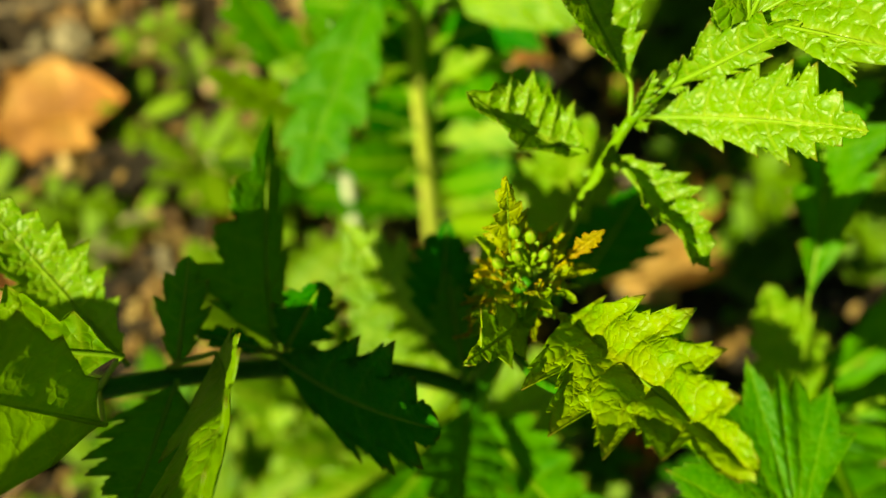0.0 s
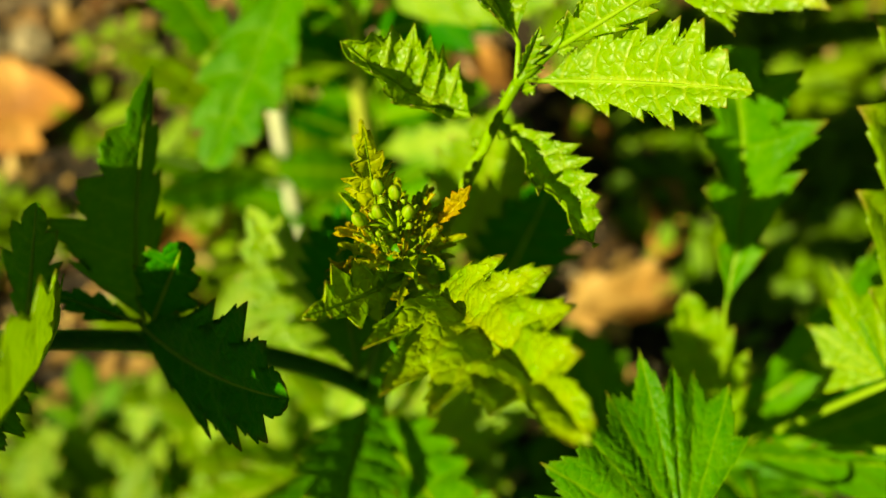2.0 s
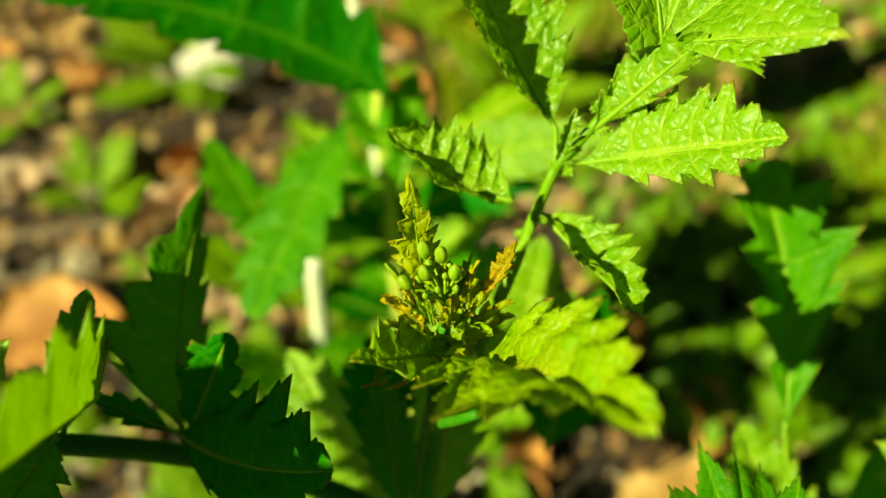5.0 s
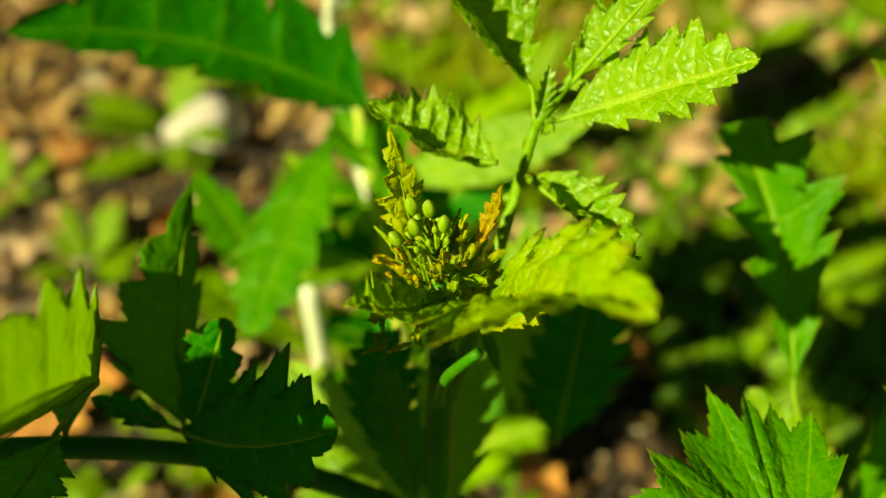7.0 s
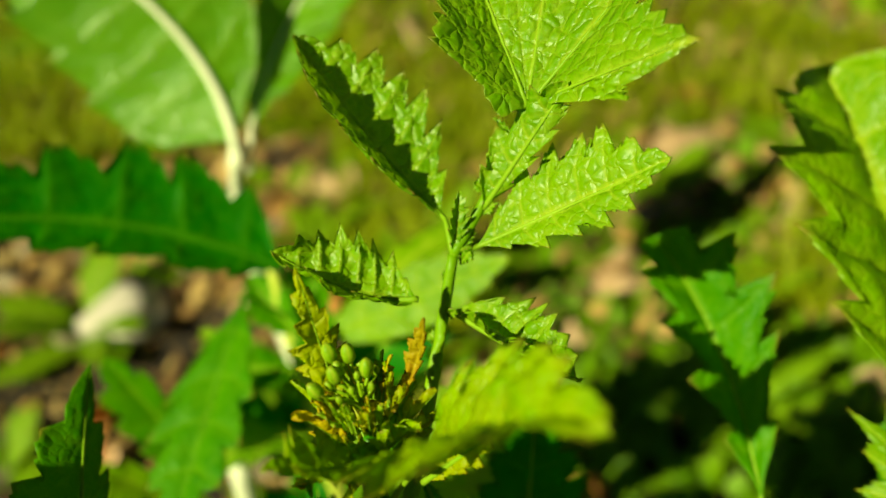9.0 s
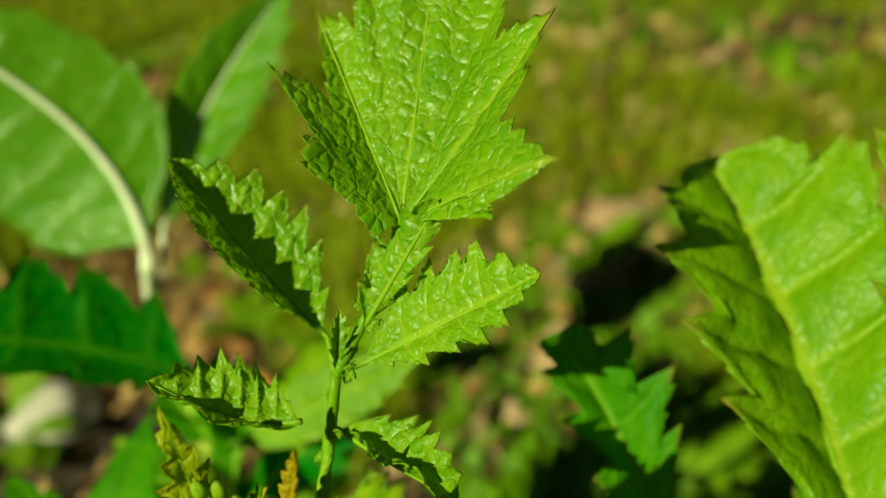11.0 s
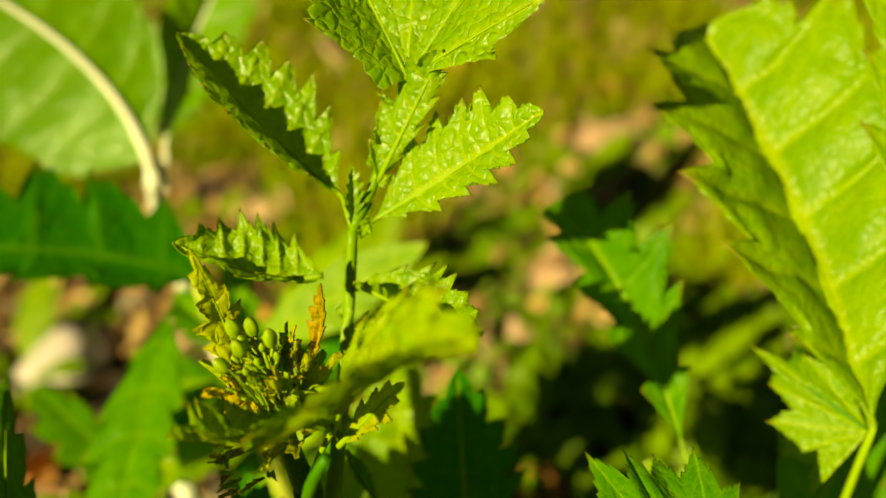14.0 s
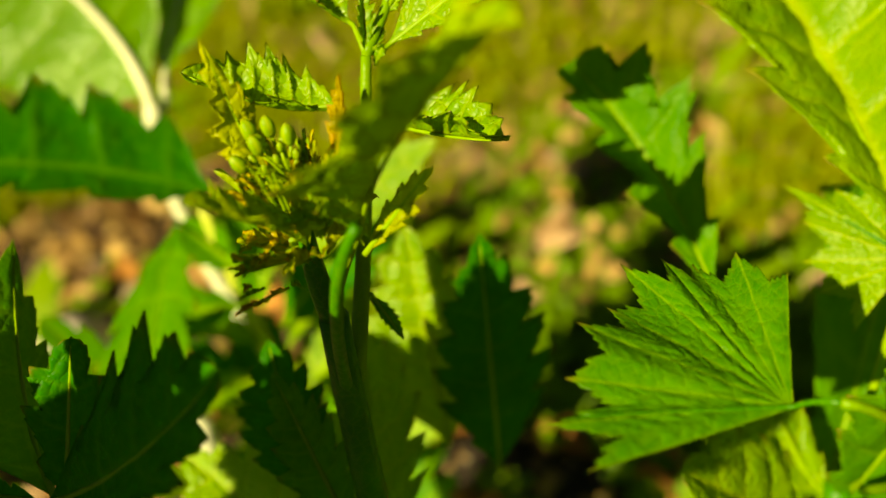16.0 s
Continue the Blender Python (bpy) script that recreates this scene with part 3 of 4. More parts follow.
# lower leaves of the same plant; the darkest have shade put into their colour
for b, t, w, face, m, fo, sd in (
        ((0.113, 0.158, 0.273), (0.125, 0.168, 0.362), 0.044, (-0.1, -1, 0.5), DARK_SHADED, 8, 25),
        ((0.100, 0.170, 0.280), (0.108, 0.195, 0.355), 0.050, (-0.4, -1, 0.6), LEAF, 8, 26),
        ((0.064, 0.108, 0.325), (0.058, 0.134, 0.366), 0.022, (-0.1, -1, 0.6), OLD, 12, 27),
        ((0.0552, 0.1229, 0.3283), (0.0584, 0.1538, 0.3613), 0.032, (-0.3, -1, 0.4), DARK_SHADED, 14, 44),
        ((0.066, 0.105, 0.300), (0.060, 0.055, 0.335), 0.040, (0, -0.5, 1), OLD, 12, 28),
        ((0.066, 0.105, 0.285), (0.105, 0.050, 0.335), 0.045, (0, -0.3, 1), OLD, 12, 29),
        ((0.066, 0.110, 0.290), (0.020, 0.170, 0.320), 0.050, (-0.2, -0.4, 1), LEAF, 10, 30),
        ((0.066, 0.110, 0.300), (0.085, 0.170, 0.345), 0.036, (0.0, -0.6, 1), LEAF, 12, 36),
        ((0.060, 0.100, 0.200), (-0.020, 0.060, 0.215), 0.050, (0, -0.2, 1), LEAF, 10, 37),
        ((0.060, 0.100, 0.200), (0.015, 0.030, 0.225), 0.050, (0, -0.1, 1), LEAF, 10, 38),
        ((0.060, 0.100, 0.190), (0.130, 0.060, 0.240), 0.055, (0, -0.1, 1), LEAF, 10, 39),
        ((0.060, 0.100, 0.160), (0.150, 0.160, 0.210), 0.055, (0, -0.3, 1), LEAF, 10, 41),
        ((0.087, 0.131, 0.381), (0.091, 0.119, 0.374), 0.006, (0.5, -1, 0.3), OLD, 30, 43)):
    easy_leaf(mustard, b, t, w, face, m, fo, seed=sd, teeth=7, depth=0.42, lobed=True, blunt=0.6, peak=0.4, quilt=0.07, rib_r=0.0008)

rq = random.Random(63)
for k in range(20):
    a = radians(185 + 165 * ((k * 0.382) % 1.0))
    z = 0.10 + 0.17 * k / 22
    out = Vector((math.cos(a), math.sin(a), 0))
    at = Vector((0.060, 0.100, z)) + out * 0.004
    end = at + out * rq.uniform(0.05, 0.10) + Vector((0, 0, rq.uniform(-0.01, 0.04)))
    easy_leaf(mustard, at, end, rq.uniform(0.022, 0.040), (rq.uniform(-0.6, 0.2), rq.uniform(-0.6, 0.1), 1), rq.choice((YELLOW, LEAF, YELLOW, OLD, BROAD)), rq.uniform(8, 30), seed=600 + k, teeth=5, depth=0.5, lobed=True,
              blunt=1.1, rows=50, cols=5, rib_r=0.0008, bend=rq.uniform(-0.12, 0.08))

# the branch that leans to the side
stalk("branch", [(0.066, 0.108, 0.31), (0.05, 0.112, 0.335), (0.01, 0.107, 0.374), (-0.036, 0.093, 0.393)], 0.0036, 0.0028, STEM, mustard, 20)
# the darkest leaves here get their shade partly from the material's colour
leaf(mustard, (0.006, 0.108, 0.374), (0.0555, 0.0775, 0.4155), (0.034, 0.106, 0.411), (0.024, 0.076, 0.385), DARK_SHADED, mid=(0.030, 0.090, 0.392), teeth=5, seed=30, blunt=0.75, depth=0.52, forward=0.26, lobed=True, rib=0.04)
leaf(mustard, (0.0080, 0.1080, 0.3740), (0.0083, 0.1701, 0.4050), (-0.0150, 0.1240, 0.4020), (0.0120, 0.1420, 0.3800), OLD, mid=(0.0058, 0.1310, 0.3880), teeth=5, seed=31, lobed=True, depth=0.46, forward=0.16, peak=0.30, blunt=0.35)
leaf(mustard, (0.0060, 0.1075, 0.3745), (-0.0130, 0.1100, 0.3880), (-0.0040, 0.1130, 0.3860), (-0.0040, 0.1040, 0.3820), DARK_SHADED, teeth=4, seed=35, lobed=True, depth=0.5, blunt=1.0)
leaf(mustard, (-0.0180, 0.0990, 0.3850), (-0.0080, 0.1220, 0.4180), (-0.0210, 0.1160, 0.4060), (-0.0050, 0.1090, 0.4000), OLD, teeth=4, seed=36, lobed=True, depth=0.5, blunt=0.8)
leaf(mustard, (0.0095, 0.1080, 0.3720), (0.0245, 0.1185, 0.4055), (0.0085, 0.1165, 0.3960), (0.0310, 0.1085, 0.3960), DARK_SHADED, teeth=4, seed=32, blunt=1.0, lobed=True, depth=0.5)
leaf(mustard, (-0.002, 0.099, 0.408), (0.010, 0.042, 0.472), (0.016, 0.086, 0.464), (-0.008, 0.060, 0.438), BROAD, mid=(0.010, 0.074, 0.442), teeth=6, seed=33, depth=0.4, blunt=1.6, lobed=True, root=(-0.02, 0.10, 0.387))
leaf(mustard, (-0.018, 0.093, 0.430), (-0.068, 0.092, 0.455), (-0.034, 0.107, 0.446), (-0.045, 0.070, 0.430), BROAD, teeth=5, seed=34, depth=0.4, blunt=1.5, lobed=True, root=(-0.036, 0.093, 0.393))
leaf(mustard, (-0.022, 0.078, 0.425), (-0.045, 0.075, 0.505), (-0.020, 0.092, 0.470), (-0.030, 0.055, 0.462), BROAD, teeth=6, seed=38, depth=0.2, blunt=1.5, root=(-0.036, 0.093, 0.393))
leaf(mustard, (-0.030, 0.100, 0.390), (-0.060, 0.136, 0.430), (-0.034, 0.128, 0.420), (-0.056, 0.112, 0.415), LEAF, teeth=8, seed=35)
leaf(mustard, (-0.015, 0.095, 0.394), (-0.021, 0.060, 0.404), (-0.004, 0.075, 0.400), (-0.036, 0.078, 0.400), OLD, teeth=7, seed=36, blunt=1.1, lobed=True)

# ---- the plant beside it, to the right ----
mate = thing("mustard_plant", (0.20, 0.11, 0.0), "leafy mustard plant with broad toothed leaves dappled by shadow", "plant")
stalk("stem", [(0.20, 0.11, -0.01), (0.205, 0.11, 0.12), (0.20, 0.10, 0.28)], 0.006, 0.004, STEM, mate, 20)
leaf(mate, (0.1814, 0.1321, 0.3355), (0.1696, 0.1952, 0.3910), (0.1635, 0.1789, 0.3764), (0.2040, 0.1581, 0.3726), OLD, mid=(0.1826, 0.1720, 0.3624), teeth=5, seed=20, quilt=0.10, lobed=True, depth=0.62, forward=0.10, blunt=2.2, peak=0.58, root=(0.20, 0.10, 0.26))
leaf(mate, (0.222, 0.105, 0.355), (0.234, 0.224, 0.422), (0.192, 0.168, 0.420), (0.285, 0.165, 0.425), BROAD, mid=(0.234, 0.166, 0.386), teeth=6, seed=21, quilt=0.09, depth=0.36, forward=0.10, blunt=2.0, peak=0.5, lobed=True, rib_r=0.0012, root=(0.20, 0.10, 0.27), bull=0.0011, cell=0.0040)
leaf(mate, (0.2303, 0.0805, 0.3805), (0.2827, 0.1868, 0.4699), (0.2414, 0.1508, 0.4195), (0.2736, 0.1232, 0.4250), BROAD, mid=(0.2658, 0.1425, 0.4096), teeth=7, seed=22, quilt=0.09, depth=0.36, blunt=1.8, lobed=True, rib_r=0.0011, root=(0.20, 0.10, 0.27), bull=0.0011, cell=0.0040)
fan_leaf(mate, (0.1504, 0.0530, 0.3817), [(0.1073, 0.0498, 0.3887), (0.1055, 0.0605, 0.3948), (0.1137, 0.0703, 0.3923), (0.1210, 0.0820, 0.3920), (0.1317, 0.0895, 0.3892), (0.1404, 0.1022, 0.3872), (0.1482, 0.0997, 0.3850), (0.1561, 0.0975, 0.3855), (0.1638, 0.0940, 0.3865), (0.1671, 0.0803, 0.3870)], OLD, (0.1551, 0.0459, 0.3872), main=1, depth=0.22, quilt=0.03, bull=0.0006, cell=0.0050, seed=23, rib_r=0.0007)
stalk("petiole", [(0.20, 0.09, 0.29), (0.19, 0.05, 0.34), (0.168, 0.040, 0.384), (0.1551, 0.0459, 0.3872)], 0.0014, 0.0009, SHOOT, mate)
fan_leaf(mate, (0.224, 0.108, 0.350), [(0.204, 0.104, 0.336), (0.202, 0.116, 0.342), (0.202, 0.124, 0.348), (0.206, 0.130, 0.356), (0.205, 0.139, 0.364), (0.217, 0.131, 0.363), (0.224, 0.126, 0.363)], BROAD, (0.20, 0.10, 0.27), main=4, depth=0.24, quilt=0.05, bull=0.0007, cell=0.0030, seed=24)
for b, t, w, face, m, sd in (
        ((0.20, 0.10, 0.27), (0.172, 0.142, 0.325), 0.034, (-0.2, -0.5, 1), LEAF, 50),
        ((0.20, 0.10, 0.27), (0.230, 0.080, 0.355), 0.050, (0.2, -0.6, 1), OLD, 51),
        ((0.20, 0.10, 0.25), (0.150, 0.100, 0.315), 0.050, (-0.2, -0.4, 1), LEAF, 52),
        ((0.20, 0.10, 0.25), (0.215, 0.040, 0.330), 0.050, (0, -0.3, 1), OLD, 53),
        ((0.20, 0.10, 0.22), (0.270, 0.120, 0.300), 0.055, (0.1, -0.4, 1), OLD, 54),
        ((0.20, 0.10, 0.20), (0.140, 0.040, 0.270), 0.055, (0, -0.2, 1), OLD, 55),
        ((0.20, 0.10, 0.15), (0.270, 0.040, 0.200), 0.055, (0, -0.2, 1), OLD, 56),
        ((0.20, 0.11, 0.12), (0.160, 0.190, 0.150), 0.055, (0, -0.2, 1), OLD, 57),
        ((0.20, 0.11, 0.24), (0.300, 0.180, 0.400), 0.060, (-0.2, -1, 0.8), OLD, 58)):
    easy_leaf(mate, b, t, w, face, m, 12.0, seed=sd, teeth=6, quilt=0.07, blunt=1.1, lobed=True, depth=0.42)

# ---- the tall plant behind ----
tall = thing("mustard_plant", (0.05, 0.27, 0.0), "large mustard plant with pale stems and white-ribbed leaves", "plant")
stalk("stem", [(0.052, 0.28, -0.01), (0.05, 0.28, 0.15), (0.044, 0.282, 0.26), (0.041, 0.312, 0.326)], 0.0058, 0.003, PALE_STEM, tall, 20)
stalk("petiole", [(0.00, 0.27, -0.01), (-0.002, 0.28, 0.10), (0.006, 0.282, 0.24)], 0.0038, 0.0055, PETIOLE, tall, 20)
leaf(tall, (0.0312, 0.3722, 0.3496), (-0.0686, 0.4211, 0.4771), (0.0369, 0.4246, 0.4333), (-0.0423, 0.3999, 0.3773), WHITE_RIB, rib_r=0.0030, rib_mat=PETIOLE, mid=(0.0055, 0.4070, 0.4116), teeth=7, seed=40, quilt=0.025, depth=0.14, forward=0.04, blunt=1.7, root=(0.0280, 0.3720, 0.3380), peak=0.32, bull=0.0012, cell=0.006)
leaf(tall, (0.0395, 0.3789, 0.3531), (0.1221, 0.4625, 0.4319), (0.0486, 0.4182, 0.3998), (0.0941, 0.4142, 0.3834), WHITE_RIB, rib_r=0.0016, rib_mat=PETIOLE, mid=(0.0675, 0.4256, 0.3870), teeth=7, seed=43, depth=0.2, blunt=1.6, root=(0.034, 0.372, 0.335), bull=0.0005, cell=0.005)
# dimmed by its material's colour in place of a cast shadow
leaf(tall, (0.0524, 0.2778, 0.3415), (-0.0747, 0.2611, 0.4023), (0.0010, 0.3030, 0.4054), (-0.0116, 0.2606, 0.3733), DARK_SHADED, rib_r=0.0007, rib_mat=STEM, rib=0.010, mid=(-0.0105, 0.2807, 0.3778), teeth=6, seed=41, depth=0.46, forward=0.02, blunt=2.0, peak=0.22, lobed=True, bull=0.0010, cell=0.006)
stalk("petiole", [(0.045, 0.33, 0.20), (0.012, 0.385, 0.290), (0.0316, 0.3705, 0.349)], 0.004, 0.0034, PETIOLE, tall, 14)
rt = random.Random(8)
for b0, t0, w0, m0, sd in (((-0.003, 0.277, 0.225), (-0.032, 0.284, 0.312), 0.040, OLD, 250), ((-0.003, 0.277, 0.195), (-0.050, 0.268, 0.268), 0.036, BROAD, 251), ((-0.002, 0.274, 0.150), (-0.055, 0.235, 0.190), 0.034, OLD, 252)):
    easy_leaf(tall, b0, t0, w0, (-0.3, -0.8, 0.8), m0, 15.0, seed=sd, teeth=5, depth=0.45, lobed=True, blunt=1.2, rib_r=0.0008)
easy_leaf(tall, (0.0350, 0.2617, 0.3461), (0.0020, 0.1880, 0.3120), 0.044, (-0.45, -0.85, 0.55), OLD, 6.0, seed=44, teeth=5, lobed=True, depth=0.46, blunt=1.4, rib_r=0.0007, rib_mat=STEM, root=(0.044, 0.300, 0.300))
easy_leaf(tall, (0.055, 0.275, 0.305), (0.135, 0.248, 0.352), 0.030, (-0.4, -0.7, 0.7), LEAF, 8.0, seed=232, teeth=7, depth=0.2, rib_r=0.0010)
easy_leaf(tall, (0.006, 0.282, 0.237), (0.012, 0.262, 0.315), 0.032, (-0.5, -0.6, 0.6), OLD, 14.0, seed=230, teeth=6, depth=0.4, lobed=True, rib_r=0.0012, rib_mat=PETIOLE)
easy_leaf(tall, (-0.002, 0.275, 0.13), (-0.06, 0.25, 0.21), 0.045, (-0.5, -0.5, 0.7), WHITE_RIB, 8.0, seed=231, teeth=8, depth=0.2, rib_r=0.0012, rib_mat=PETIOLE)
for k in range(34):
    a = radians(-25 + 230 * ((k * 0.382) % 1.0))
    z = 0.04 + 0.27 * k / 34
    out = Vector((math.cos(a), math.sin(a) * 0.8, 0))
    b = Vector((0.05, 0.28, z)) + out * 0.006
    t = b + out * rt.uniform(0.04, 0.085) + Vector((0, 0, rt.uniform(0.0, 0.055)))
    easy_leaf(tall, b, t, rt.uniform(0.026, 0.046), (rt.uniform(-0.6, 0.3), rt.uniform(-0.7, 0), 1), rt.choice((OLD, BROAD, OLD, LEAF, DARK_SHADED)), rt.uniform(8, 30), seed=200 + k, teeth=5, depth=0.45, lobed=True,
              blunt=1.3, rows=50, cols=5, rib_r=0.0009, bend=rt.uniform(-0.1, 0.1))

# ---- an unseen fourth plant, added nearer the sun to shade the others' lower leaves ----
added_shader = thing("mustard_plant", (-0.13, -0.03, 0.0), "unseen mustard plant added to shade its neighbours", "plant")
stalk("stem", [(-0.13, -0.03, -0.01), (-0.125, -0.03, 0.2), (-0.115, -0.02, 0.46)], 0.006, 0.003, STEM, added_shader, 20)
A1, B1 = Vector((0.59, -0.807, 0.0)), Vector((0.478, 0.35, 0.803))
# each added blade is set up-sun of the spot its shadow should darken
for (a0, b0), (a1, b1), half, sd in (((-0.030, 0.315), (-0.118, 0.338), 0.025, 1), ((-0.116, 0.330), (0.022, 0.377), 0.027, 2), ((-0.092, 0.236), (-0.160, 0.240), 0.020, 6), ((-0.090, 0.275), (-0.165, 0.270), 0.026, 4)):
    b, t = A1 * a0 + B1 * b0 - SUN_WAY * 0.38, A1 * a1 + B1 * b1 - SUN_WAY * (0.37 + 0.01 * sd)
    easy_leaf(added_shader, b, t, half * 2, -SUN_WAY, OLD, 4.0, seed=400 + sd, teeth=8, depth=0.3, blunt=2.0, peak=0.4)

# ---- litter, stones and weeds on the ground ----
def on_ground(x, y, up=0.0):
    return Vector((x, y, ground_height(x, y) + up))


def dead_leaf(at, length, width, turn, tilt, material, seed, label):
    r = random.Random(seed)
    bm, ribs = leaf_blade((-length / 2, 0, 0), (length / 2, 0, 0), (0, width / 2, width * r.uniform(0.1, 0.3)), (0, -width / 2, width * r.uniform(-0.05, 0.3)),
                          bend=r.uniform(-0.12, 0.16), teeth=r.choice((3, 4, 5)), depth=r.uniform(0.2, 0.45), forward=0.06, quilt=0.08, blunt=1.5, seed=seed, rows=36, cols=6,
                          curl=r.uniform(-0.3, 0.5), wave=0.38, thick=0.0006)
    ob = new("dead_leaf", smooth_mesh("dead_leaf", bm, material))
    ob.matrix_world = Matrix.Translation(at) @ Euler((radians(tilt), radians(tilt * 0.6), radians(turn))).to_matrix().to_4x4()
    rbm = bmesh.new()
    add_tube(rbm, [Vector((-length * 0.62, 0.002, 0.001))] + ribs, [0.0007] * (len(ribs) + 1), 6)
    rib = new("midrib", smooth_mesh("midrib", rbm, material))
    rib.parent = ob
    return tagged(ob, label, "dead leaf", "fallen leaves on the soil")


BROWN = "curled orange-brown fallen leaf lying on the soil"
BLEACHED = "bleached pinkish-brown fallen leaf lying on the soil"
for x, y, up, l, w, turn, tilt, m, lab in (
        (-0.235, 0.385, 0.022, 0.115, 0.09, 15, 12, DEAD, BROWN), (0.222, 0.256, 0.040, 0.085, 0.065, 20, 14, TAN_DEAD, "curled light tan fallen leaf lying on dark soil"),
        (0.250, 0.322, 0.015, 0.070, 0.050, 100, 10, DEAD, BROWN), (0.115, 0.452, 0.02, 0.075, 0.05, 80, 14, PALE_DEAD, BLEACHED),
        (0.075, 0.400, 0.016, 0.06, 0.045, 20, 10, PALE_DEAD, BLEACHED), (-0.17, 0.50, 0.015, 0.08, 0.055, 60, 10, PALE_DEAD, BLEACHED),
        (0.44, 0.80, 0.03, 0.11, 0.075, 10, 18, PALE_DEAD, BLEACHED), (0.56, 1.15, 0.03, 0.10, 0.07, 50, 18, PALE_DEAD, BLEACHED),
        (0.22, 1.22, 0.035, 0.15, 0.10, 80, 20, PALE_DEAD, BLEACHED), (0.26, 0.78, 0.025, 0.09, 0.06, 0, 15, PALE_DEAD, BLEACHED),
        (0.12, 0.43, 0.03, 0.08, 0.05, 140, 25, DEAD, BROWN), (0.30, 0.62, 0.025, 0.08, 0.055, 30, 15, PALE_DEAD, BLEACHED), (0.22, 0.54, 0.02, 0.07, 0.05, 75, 15, PALE_DEAD, BLEACHED), (0.36, 0.72, 0.03, 0.09, 0.06, 140, 18, PALE_DEAD, BLEACHED), (0.62, 0.86, 0.03, 0.10, 0.07, 20, 18, PALE_DEAD, BLEACHED), (0.74, 1.02, 0.03, 0.11, 0.075, 120, 16, PALE_DEAD, BLEACHED), (-0.02, 0.20, 0.012, 0.06, 0.04, 30, 8, DEAD, BROWN),
        (-0.28, 0.27, 0.012, 0.06, 0.04, 60, 10, PALE_DEAD, BLEACHED)):
    dead_leaf(on_ground(x, y, up * 0.55), l, w, turn, tilt, m, int(abs(x * 1000) + abs(y * 777)), lab)
rl = random.Random(31)
protos = [dead_leaf(on_ground(rl.uniform(-0.5, -0.3), rl.uniform(0.5, 0.9), 0.01), rl.uniform(0.04, 0.09), rl.uniform(0.025, 0.05), rl.uniform(0, 360), 8, m, 300 + k, lab)
          for k, (m, lab) in enumerate(((DEAD, BROWN), (PALE_DEAD, BLEACHED), (DEAD, BROWN), (PALE_DEAD, BLEACHED), (PALE_DEAD, BLEACHED), (DEAD, BROWN)))]
for k in range(210):
    y = 0.0 + 2.4 * rl.random() ** 0.9
    x = rl.uniform(-0.45 - 0.35 * y, 0.45 + 0.6 * y)
    p = on_ground(x, y, rl.uniform(0.004, 0.014))
    copy_thing(rl.choice(protos), Matrix.Translation(p) @ Euler((radians(rl.uniform(-16, 16)), radians(rl.uniform(-16, 16)), rl.uniform(0, 6.28))).to_matrix().to_4x4())


def pebble(at, r, seed, material, label, name="pebble", squash=0.6):
    bm = bmesh.new()
    bmesh.ops.create_icosphere(bm, subdivisions=3, radius=1)
    for v in bm.verts:
        n = noise.noise(v.co * 1.3 + Vector((seed * 3.1, 0, 0))) * 0.35 + noise.noise(v.co * 4 + Vector((0, seed, 0))) * 0.06
        v.co = Vector((v.co.x * 1.25, v.co.y, v.co.z * squash)) * r * (1 + n)
    ob = new(name, smooth_mesh(name, bm, material))
    ob.matrix_world = Matrix.Translation(at) @ Euler((0, 0, seed * 1.7)).to_matrix().to_4x4()
    return tagged(ob, label, "stone", "pebbles on the soil")


pebble(on_ground(-0.158, 0.70, 0.012), 0.036, 4, WHITE_STONE, "rounded white stone lying on the soil", "white_stone", 0.7)
pebble(on_ground(-0.205, 0.69, 0.008), 0.018, 6, STONE, "small grey rounded pebble on the soil")
pp = [pebble(on_ground(-0.3 - 0.04 * k, 0.45, 0.004), 0.006 + 0.002 * k, 10 + k, STONE, "small grey" + " rounded pebble on the soil") for k in range(5)]
for k in range(80):
    y = 0.0 + 0.9 * rl.random()
    x = rl.uniform(-0.5, 0.0)
    copy_thing(rl.choice(pp), Matrix.Translation(on_ground(x, y, 0.003)) @ Euler((0, 0, rl.uniform(0, 6.28))).to_matrix().to_4x4())


def twig(a, b, r, seed):
    q = random.Random(seed)
    a, b = Vector(a), Vector(b)
    pts = [a.lerp(b, k / 10) + Vector((q.uniform(-1, 1), q.uniform(-1, 1), q.uniform(-0.4, 0.4))) * (b - a).length * 0.012 for k in range(11)]
    bm = bmesh.new()
    add_tube(bm, pts, [r * (1 - 0.045 * k) * q.uniform(0.9, 1.1) for k in range(11)], 8, 0.1)
    return tagged(new("twig", smooth_mesh("twig", bm, TWIG)), "dry grey-brown twig lying on the soil", "twig", "twigs on the soil")


twig(on_ground(-0.36, 0.47, 0.006), on_ground(-0.20, 0.50, 0.008), 0.006, 1)
twig(on_ground(-0.42, 0.56, 0.010), on_ground(-0.22, 0.555, 0.012), 0.010, 2)
for k in range(34):
    y = 0.1 + 1.3 * rl.random()
    x = rl.uniform(-0.5 - 0.2 * y, 0.3 + 0.5 * y)
    a = rl.uniform(0, 3.14)
    l = rl.uniform(0.03, 0.12)
    twig(on_ground(x, y, 0.004), on_ground(x + l * math.cos(a), y + l * math.sin(a), 0.006), rl.uniform(0.0012, 0.004), 20 + k)

